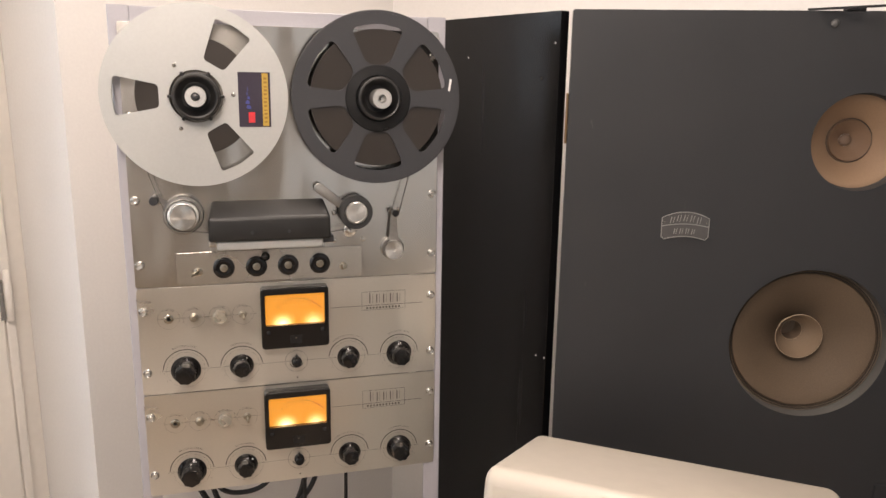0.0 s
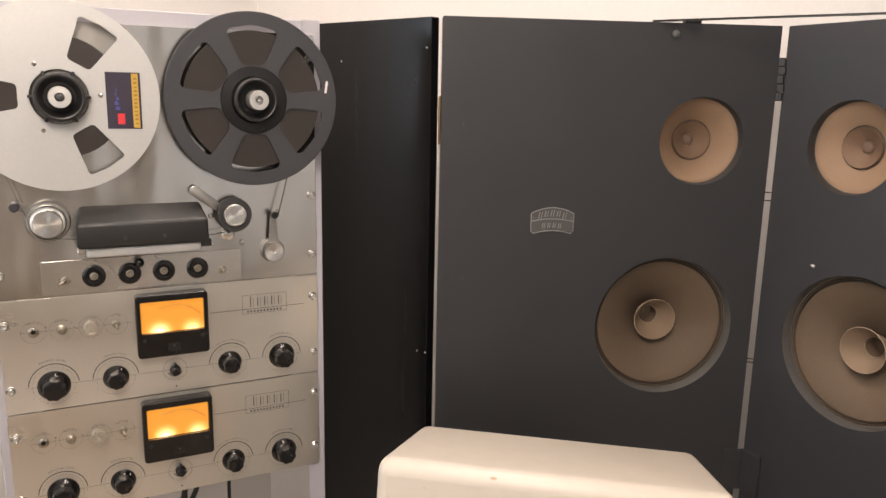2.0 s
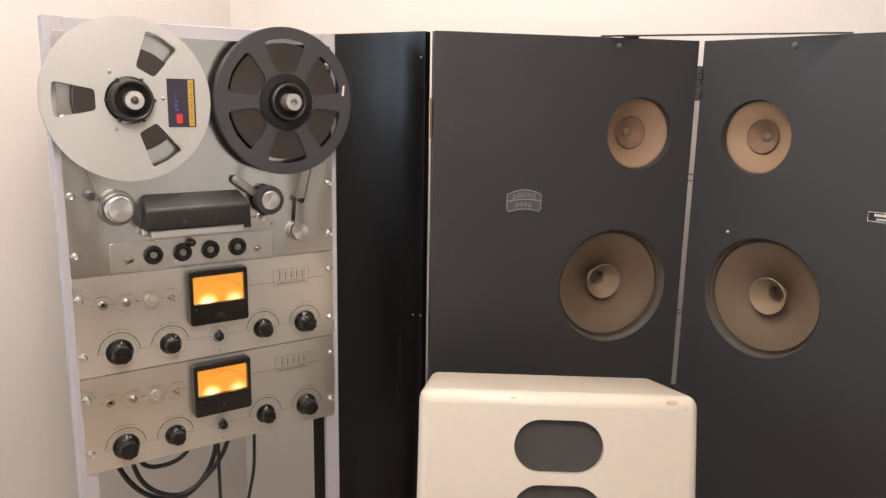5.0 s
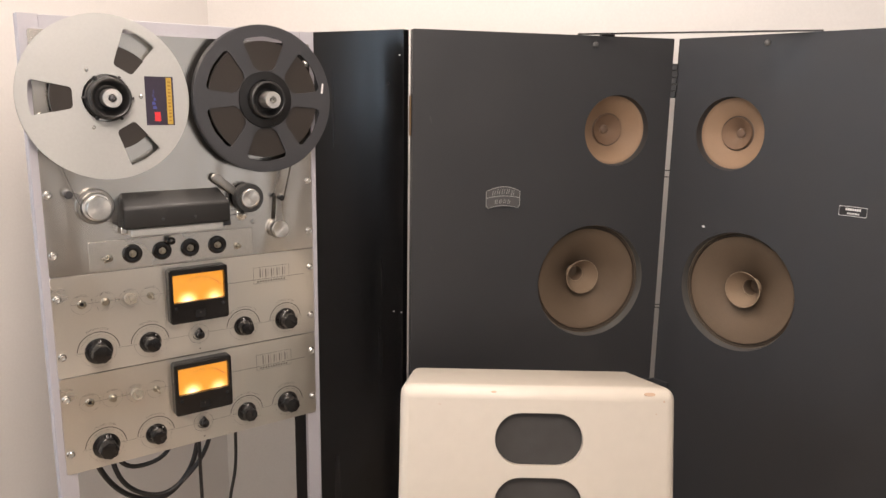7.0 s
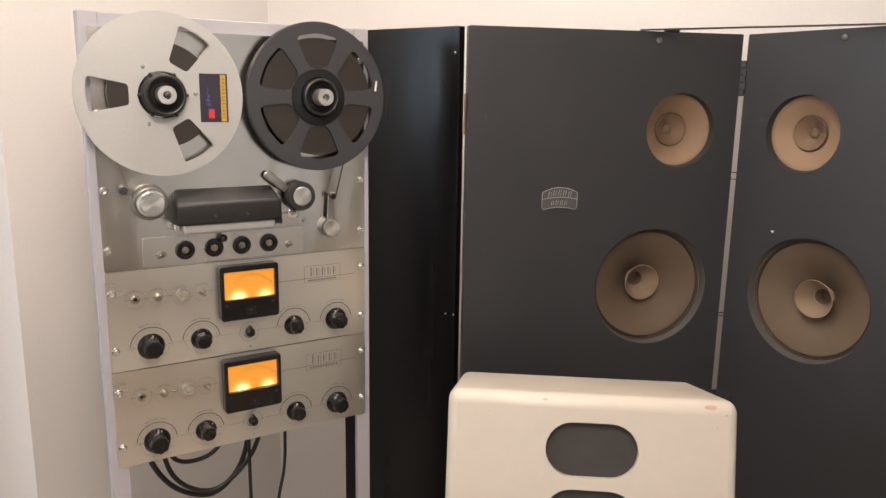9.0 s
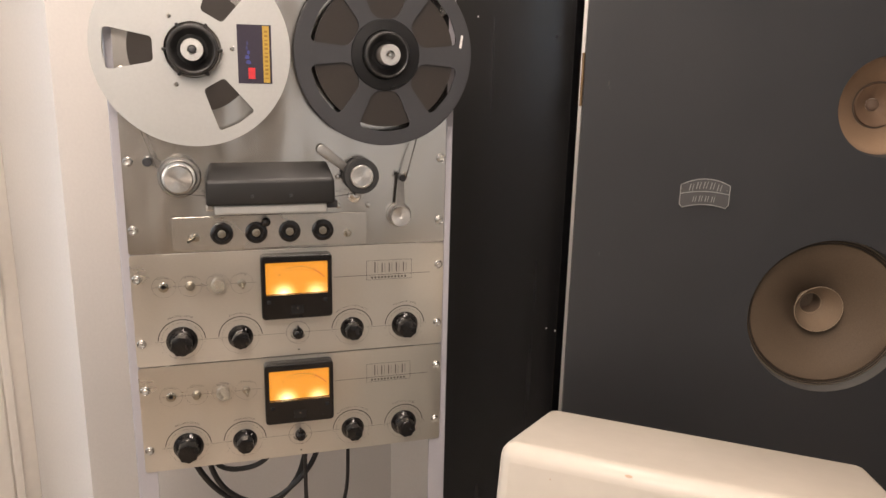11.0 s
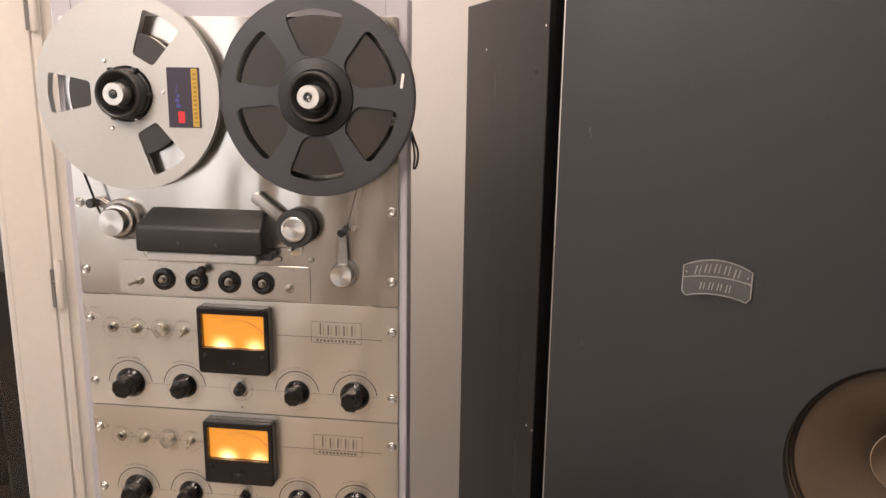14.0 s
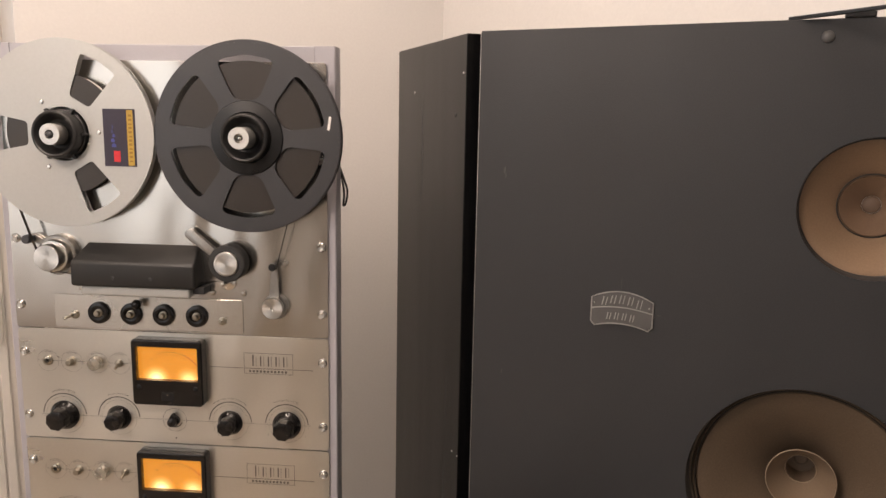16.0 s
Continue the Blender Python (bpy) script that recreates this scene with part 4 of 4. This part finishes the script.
def big_driver(owner, x, z, up=0.0):
    d = part("woofer_frame", lathe([(0.1331, 0.0004), (0.1322, 0.0030), (0.1316, 0.0250), (0.1297, 0.0262), (0.1290, 0.0300), (0.1160, 0.0330)], 80, x, z), WRIM, owner, "grey driver rim", 30)
    part("gasket", lathe([(0.1316, 0.0262), (0.1312, 0.0225), (0.1288, 0.0218), (0.1276, 0.0232), (0.1274, 0.0285)], 80, x, z), GASKET, d, "grey felt gasket ring", 50)
    part("surround", lathe([(0.1276, 0.0290), (0.1268, 0.0235), (0.1252, 0.0222), (0.1240, 0.0240), (0.1234, 0.0290), (0.1226, 0.0292), (0.1218, 0.0244), (0.1206, 0.0234)], 80, x, z), CONE, d, "corrugated surround", 60)
    # two thin dark rings paint the grooves' shade onto the surround
    for r in (0.1237, 0.1281):
        part("groove_shade_ring", lathe([(r + 0.0008, 0.0222), (r + 0.0005, 0.0216), (r - 0.0005, 0.0216), (r - 0.0008, 0.0222)], 80, x, z), GROOVE, d)
    prof = [(0.1208, 0.0234)] + [(0.1208 - (0.1208 - 0.0215) * k / 14, 0.0234 + (0.068 - up) * (k / 14) ** 1.45) for k in range(1, 15)]
    part("cone", lathe(prof, 80, x, z), CONE, d, "brown paper cone", 50)
    part("whizzer", lathe([(r, y - up) for r, y in ((0.0404, 0.0450), (0.0398, 0.0450), (0.0362, 0.0530), (0.0318, 0.0610), (0.0266, 0.0700), (0.0218, 0.0780), (0.0188, 0.0830), (0.0194, 0.0845), (0.0212, 0.0890))], 64, x, z), WHIZ, d, "pale inner cone", 50)
    part("whizzer_rim", lathe([(r, y - up) for r, y in ((0.0396, 0.0456), (0.0403, 0.0444), (0.0410, 0.0456), (0.0403, 0.0468))], 64, x, z), PALE, d, smooth=60)
    part("throat", lathe([(r, y - up) for r, y in ((0.0179, 0.0822), (0.0184, 0.0818), (0.0187, 0.0832), (0.0182, 0.1180), (0.0090, 0.1185), (0.0070, 0.1160), (0, 0.1150))], 40, x, z), THROAT, d, "dark centre tube", 40)
    part("throat_rim", lathe([(r, y - up) for r, y in ((0.0178, 0.0826), (0.0184, 0.0814), (0.0190, 0.0826), (0.0184, 0.0836))], 40, x, z), PALE, d, smooth=60)


def small_driver(owner, x, z, up=0.0):
    d = part("tweeter_frame", lathe([(0.0794, 0.0004), (0.0786, 0.003), (0.0782, 0.0175), (0.0768, 0.0182), (0.0768, 0.030), (0.0735, 0.030)], 64, x, z), FRAME, owner, "dark grey driver rim", 30)
    prof = [(0.0782, 0.0190), (0.0752, 0.0182)] + [(0.0752 - (0.0752 - 0.0365) * k / 6, 0.0182 + (0.032 - up) * (k / 6) ** 1.15) for k in range(1, 7)] + [(0.032, 0.0580 - up), (0.018, 0.076 - up)]
    part("cone", lathe(prof, 64, x, z), CONE2, d, "light brown paper cone", 50)
    part("cone_groove", lathe([(0.0378, 0.0494 - up), (0.0366, 0.0490 - up), (0.0356, 0.0530 - up)], 56, x, z), FRAME, d, smooth=60)
    part("inner_cone", lathe([(r, y - up) for r, y in ((0.0352, 0.0505), (0.0349, 0.0456), (0.0344, 0.0446), (0.0336, 0.0452), (0.0300, 0.0488), (0.0240, 0.0540), (0.0180, 0.0592), (0.0105, 0.0660))], 56, x, z), INNER, d, "brown inner cone", 50)
    part("dust_cap", lathe([(r, y - up) for r, y in ((0.0102, 0.0664), (0.0098, 0.0632), (0.0081, 0.0614), (0.0044, 0.0605), (0, 0.0602))], 40, x, z), DUSTCAP, d, "round brown dust cap", 60)


def carriage_bolt(owner, x, z):
    part("bolt", lathe([(0.0066, 0.0002), (0.0066, -0.0010), (0.0056, -0.0032), (0.0031, -0.0046), (0, -0.0051)], 24, x, z), BOLT, owner, "domed bolt head", 60)


B1 = pose(0.5500, 1.2182, 0, 0, 0, -21.3)
B2 = pose(1.125, 0.980, 0, 0, 0, -86.5)
one = baffle_board("speaker_baffle", B1, 0.0, 0.605, [(0.4310, 1.0045, 0.1330), (0.4750, 1.3536, 0.0793)], "matt black speaker baffle with cast badge and two brown cones", "folding baffles")
big_driver(one, 0.4310, 1.0045)
small_driver(one, 0.4750, 1.3536)
carriage_bolt(one, 0.4105, 1.5400)
# badge: arched top and bottom, raised rim and bars in place of letters
badge_out = [(0.1580, 1.1890), (0.1580, 1.2210)] + [(0.1580 + 0.0835 * k / 10, 1.2210 + 0.0105 * (1 - (k / 5 - 1) ** 2)) for k in range(1, 10)] + [(0.2415, 1.2210), (0.2415, 1.1890), (0.2365, 1.1840)] + \
    [(0.2365 - 0.0735 * k / 10, 1.1840 + 0.0055 * (1 - (k / 5 - 1) ** 2)) for k in range(1, 10)] + [(0.1630, 1.1840)]
badge = part("badge", prism(badge_out, -0.0028, 0.0005, bevel=0.0008), LOGO, one, "arched cast metal badge")
badge.matrix_basis = pose(0.0182, 0, -0.0005) @ Matrix.Diagonal((0.938, 1, 1, 1))
bm = band(badge_out + badge_out[:1], 0.0017, -0.0031)
band([(0.1590 + 0.0815 * k / 10, 1.2065 + 0.0045 * (1 - (k / 5 - 1) ** 2)) for k in range(11)], 0.0016, -0.0032, bm)
for k in range(5):
    x = 0.1725 + k * 0.0118
    z = 1.2118 + 0.0040 * (1 - (k / 2 - 1) ** 2)
    band([(x, z), (x + 0.0025, z + 0.0112)], 0.0015, -0.0035, bm)
    band([(x + 0.0050, z), (x + 0.0075, z + 0.0112)], 0.0012, -0.0035, bm)
for k in range(4):
    x = 0.1800 + k * 0.0105
    z = 1.1935 + 0.0015 * (1 - abs(k - 1.5) / 1.5)
    band([(x, z), (x + 0.0018, z + 0.0095)], 0.0014, -0.0035, bm)
    band([(x + 0.0040, z), (x + 0.0058, z + 0.0095)], 0.0012, -0.0035, bm)
bmesh.ops.solidify(bm, geom=list(bm.faces), thickness=0.0008)
part("relief", bm, RELIEF, badge)
for x in (0.1625, 0.2368):
    part("pin", lathe([(0.0013, -0.0030), (0.0010, -0.0040), (0, -0.0042)], 10, x, 1.2135), CHROME, badge)

for x, z, w, h in ((0.203, 1.241, 0.0009, 0.0170), (0.039, 1.378, 0.0030, 0.0090), (0.041, 1.371, 0.0016, 0.0070), (0.252, 1.205, 0.0060, 0.0012), (0.044, 1.098, 0.0020, 0.0080)):
    part("scuff", prism([(x - w / 2, z - h * 0.3), (x - w * 0.1, z - h / 2), (x + w / 2, z - h * 0.1), (x + w * 0.3, z + h / 2), (x - w * 0.4, z + h * 0.35)], -0.0003, 0.0002), SCUFF, one, "faint pale scuff")

two = baffle_board("speaker_baffle", B2, -0.0130, 0.590, [(0.1745, 1.0084, 0.1330), (0.1277, 1.3536, 0.0793)], "matt black speaker baffle with small type plate and two brown cones", "folding baffles")
big_driver(two, 0.1745, 1.0084, 0.012)
small_driver(two, 0.1277, 1.3536, 0.014)
carriage_bolt(two, 0.1945, 1.5420)
plate = part("type_plate", prism(rounded(0.373, 0.4265, 1.2070, 1.2275, 0.0008), -0.0010, 0.0004), BLACKM, two, "small black type plate with white border")
bm = band([(0.3742, 1.2082), (0.4253, 1.2082), (0.4253, 1.2263), (0.3742, 1.2263), (0.3742, 1.2078)], 0.0009, -0.0013)
for k in range(7):
    add_box(bm, 0.3860 + k * 0.0042, 0.3889 + k * 0.0042, -0.0013, -0.0011, 1.2185, 1.2232)
for k in range(8):
    add_box(bm, 0.3900 + k * 0.0028, 0.3918 + k * 0.0028, -0.0013, -0.0011, 1.2112, 1.2145)
part("plate_print", bm, WHITE, plate, "white print as plain bars")
part("paint_chip", prism([(0.0810, 1.1440), (0.0855, 1.1462), (0.0905, 1.1445), (0.0875, 1.1405), (0.0847, 1.1412)], -0.0004, 0.0002), WHITE, two, "white paint chip")

# wing board, glossy, hinged to the left edge of the first baffle
WL = math.hypot(0.5313 - 0.402, 1.2241 - 1.5106)
WINGPOSE = Matrix.Translation((0.402, 1.5106, 0)) @ Matrix.Rotation(math.atan2(1.2241 - 1.5106, 0.5313 - 0.402), 4, "Z")
wing = thing("speaker_wing", WINGPOSE, "glossy black painted side board hinged to the baffle", "loudspeaker", "folding baffles")
bm = box(0, WL, 0, 0.020, 0.02, 1.557, 0.0012)
part("board", bm, WING, wing)
for x, z in ((WL - 0.010, 1.506), (0.091, 1.4855), (WL - 0.023, 0.956), (WL - 0.003, 0.957)):
    part("paint_chip", prism([(x - 0.0012, z - 0.0016), (x + 0.0012, z - 0.0012), (x + 0.0010, z + 0.0016), (x - 0.0010, z + 0.0012)], -0.0004, 0.0002), WHITE, wing, "white paint chip")
part("nail_hole", lathe([(0.0030, -0.0003), (0.0020, -0.0005), (0, -0.0005)], 12, WL - 0.037, 1.449), BLACKM, wing)
hb = part("hinge", lathe([(0, 0), (0.0024, 0.0008), (0.0024, 0.0842), (0, 0.085)], 12), BRASS, wing, "brass butt hinge", 40)
hb.matrix_basis = Matrix(((1, 0, 0, WL + 0.0022), (0, 0, 1, 0.0225), (0, 1, 0, 1.340), (0, 0, 0, 1)))
hb2 = again("hinge", hb.data, wing, Matrix(((1, 0, 0, WL + 0.0022), (0, 0, 1, 0.0225), (0, 1, 0, 0.300), (0, 0, 0, 1))), "brass butt hinge")

# black hinge, cords and top bar between the two baffles
fold = Matrix.Translation((1.1183, 0.9955, 0)) @ Matrix.Rotation(radians(-52.7), 4, "Z")
fh = thing("black_hinge", fold, "black iron hinge joining the two baffles", "hinge")
for k in range(5):
    lo, hi = (-0.0075, 0.0056) if k % 2 == 0 else (-0.0056, 0.0075)
    part("knuckle", box(lo, hi, -0.002, 0.008, 1.4285 + k * 0.0152, 1.4434 + k * 0.0152, 0.0012, 1), BLACKM, fh)
for sx in (-1, 1):
    part("leaf", box(min(sx * 0.0060, sx * 0.0075), max(sx * 0.0060, sx * 0.0075), 0.004, 0.030, 1.428, 1.5045), BLACKM, fh)
for i, (za, zb) in enumerate(((1.2605, 1.2630), (1.2470, 1.2462), (0.9355, 0.9375), (0.9285, 0.9305))):
    cd = thing("cord", fold, "thin black cord tied across the gap between the baffles", "cord", "cords across the gap")
    part("strand", tube([(-0.020, 0.012, za), (0.0, 0.004, (za + zb) / 2), (0.020, 0.012, zb)], 0.0011, segs=6, steps=4), BLACKM, cd)
bar = thing("steel_bar", Matrix.Identity(4), "thin dark metal strap lying across the tops of the baffles", "strap")
p0 = B1 @ Vector((0.372, 0.010, 1.5600))
p1 = B2 @ Vector((0.300, 0.010, 1.5600))
d = (p1 - p0).normalized()
n = Vector((-d.y, d.x, 0)) * 0.005
bm = bmesh.new()
vs = [bm.verts.new(p + s * n + Vector((0, 0, h))) for p in (p0, p1) for s in (-1, 1) for h in (0, 0.003)]
for f in ((0, 1, 3, 2), (4, 6, 7, 5), (0, 4, 5, 1), (2, 3, 7, 6), (1, 5, 7, 3), (0, 2, 6, 4)):
    bm.faces.new([vs[i] for i in f])
part("strap", bm, BLACKM, bar)
ck = part("bracket", box(0, 0.030, -0.003, 0.012, 1.5592, 1.5652, 0.001), BLACKM, bar)
ck.matrix_world = B1 @ pose(0.425, 0, 0)

# bent black plate screwed over the fold, low down
ply = thing("corner_plate", Matrix.Identity(4), "bent black metal plate covering the gap between the baffles", "bracket")
lf = part("leaf", box(0.5735, 0.6125, -0.0042, -0.0003, 0.664, 0.7500, 0.0014, 2), BAFFLE, ply)
lf.matrix_world = B1
lf = part("leaf", box(-0.0160, 0.0290, -0.0042, -0.0003, 0.664, 0.7500, 0.0014, 2), BAFFLE, ply)
lf.matrix_world = B2

# ---- the cream cabinet with slotted front ----
CAB = pose(0.297, 0.868, 0, 0, 0, -37.4)
cab = thing("slotted_cabinet", CAB, "cream lacquered wooden cabinet with oval slots and sloping top", "cabinet")


def slot(cx, cz, w, h, n=14):
    r = h / 2
    return circle(cx + w / 2 - r, cz, r, n, radians(-90), radians(90), False) + circle(cx - w / 2 + r, cz, r, n, radians(90), radians(270), False)


W, D, RIM = 0.449, 0.250, 0.022


def shell_outline(inset):
    """The leaning cabinet's profile across its depth, as (y, z), from the foot of the front over the rounded top to the foot of the back."""
    r = RIM - inset
    k = LEAN / 0.955
    pts = [(inset - LEAN, 0.0)]
    top = [(RIM * 0.93 + 0.0, 0.955 - RIM, 180 - LEANDEG, 90 - LEANDEG, 8), (D - RIM, 0.9025 - RIM, 90 - LEANDEG, -LEANDEG, 6)]
    for cy, cz, a0, a1, n in top:
        for i in range(n + 1):
            a = radians(a0 + (a1 - a0) * i / n)
            pts.append((cy + r * math.cos(a), cz + r * math.sin(a)))
    pts.append((D - LEAN - inset, 0.0))
    return pts


LEAN = 0.216


def narrowing(x, y, z):
    """The sides draw in slightly from the front to the back, and the front's edge stands out a little."""
    back = min(1.0, max(0.0, (y + LEAN * (1 - z / 0.955)) / D))
    return -0.006 * (1 - back) if x < W / 2 else -0.016 * back


LEANDEG = math.degrees(math.atan2(LEAN, 0.933))
bm = bmesh.new()
rows = []
for x, inset in ((0.0, 0.016), (0.0012, 0.0105), (0.0045, 0.0055), (0.0095, 0.0018), (0.016, 0.0), (W - 0.016, 0.0), (W - 0.0095, 0.0018), (W - 0.0045, 0.0055), (W - 0.0012, 0.0105), (W, 0.016)):
    rows.append([bm.verts.new((x + narrowing(x, y, z), y, z)) for y, z in shell_outline(inset)])
for a, b in zip(rows, rows[1:]):
    for i in range(len(a) - 1):
        if i == 0 and a is rows[4]:
            continue
        bm.faces.new((a[i], b[i], b[i + 1], a[i + 1]))
bm.faces.new(rows[0])
bm.faces.new(rows[-1])
part("body", bm, STOOL, cab, smooth=40)
# the front board lies in the leaning plane: local z runs up along it
foot, head = Vector(shell_outline(0.0)[0]), Vector(shell_outline(0.0)[1])
run = (head - foot).length
FRONT = Matrix.Translation((0, foot.x, 0)) @ Matrix.Rotation(-math.atan2(head.x - foot.x, head.y), 4, "X")
slots = [slot(0.2240, run - 0.0650 - k * 0.1055, 0.1450, 0.0865) for k in range(7)]
front = part("front", holed([(0.0099, 0.0), (W - 0.0159, 0.0), (W - 0.0159, run), (0.0099, run)], slots, 0.0, 0.012), STOOL, cab)
front.matrix_basis = FRONT
cloth = part("grille_cloth", box(0.02, W - 0.02, 0.0125, 0.014, 0.02, run - 0.01), GRILLE, cab, "dark grey cloth behind the slots")
cloth.matrix_basis = FRONT
for x, y, z, w, h in ((0.149, -0.0002, run + 0.0115, 0.0045, 0.0018), (0.405, -0.0002, run + 0.0120, 0.0095, 0.0032)):
    chip = part("chip", prism(circle(0, 0, 1.0, 12), -0.0006, 0.0006), BAREWOOD, cab, "bare wood chip")
    chip.matrix_basis = FRONT @ pose(x, 0.0028, z, -30) @ Matrix.Diagonal((w, 1, h, 1))
for x, z, r in ((0.428, run + 0.001, 0.0016), (0.415, run - 0.0195, 0.0011), (0.0605, run - 0.010, 0.0010)):
    part("speck", lathe([(r, -0.0003), (0, -0.0004)], 8, x, z), BAREWOOD, cab).matrix_basis = FRONT

# ---- seen through the door's glass ----

SHELF = ROOM @ pose(-0.67, 1.0, 0)
shelf = thing("open_shelf", SHELF, "dark open shelf with a thick grey top in the hall", "shelf")
for x in (-0.60, 0.56):
    part("post", box(x - 0.040, x + 0.040, 0, 0.30, 0, 0.889, 0.002), DARKWOOD, shelf)
for z in (0.06, 0.30, 0.51):
    part("board", box(-0.5598, 0.5198, 0.003, 0.30, z, z + 0.022, 0.002), DARKWOOD, shelf)
part("top", box(-0.66, 0.64, -0.01, 0.32, 0.890, 0.965, 0.004), GREYBOX, shelf, "thick grey top")
part("back", box(-0.5598, 0.5198, 0.301, 0.31, 0, 0.70), DARKWOOD, shelf)
rng = random.Random(4)
for z in (0.082, 0.322, 0.532):
    x = -0.55
    while x < 0.50:
        w = rng.uniform(0.10, 0.26)
        h = rng.uniform(0.10, 0.17)
        if rng.random() < 0.8 and x + w < 0.515:
            eq = thing("hifi_unit", SHELF @ pose(x, 0.008, z), "dark boxed hi-fi unit on the open shelf", "hi-fi unit", "units on the shelf")
            part("case", box(0.004, w - 0.006, 0.01, 0.28, 0, h, 0.004), BLACKM if rng.random() < 0.6 else GREYBOX, eq)
            part("front_panel", box(0.006, w - 0.008, 0.004, 0.0098, 0.004, h - 0.004, 0.001), BLACKM, eq)
        x += w + 0.01
cup = thing("pen_pot", SHELF @ pose(0.535, 0.03, 0.965), "small dark pot on the grey shelf top", "pot")
pot = part("pot", lathe([(0, 0.0), (0.022, 0.0), (0.024, 0.05), (0.021, 0.05), (0.019, 0.004), (0, 0.004)], 20), BLACKM, cup, smooth=40)
pot.matrix_basis = Matrix(((1, 0, 0, 0), (0, 0, 1, 0.03), (0, 1, 0, 0), (0, 0, 0, 1)))
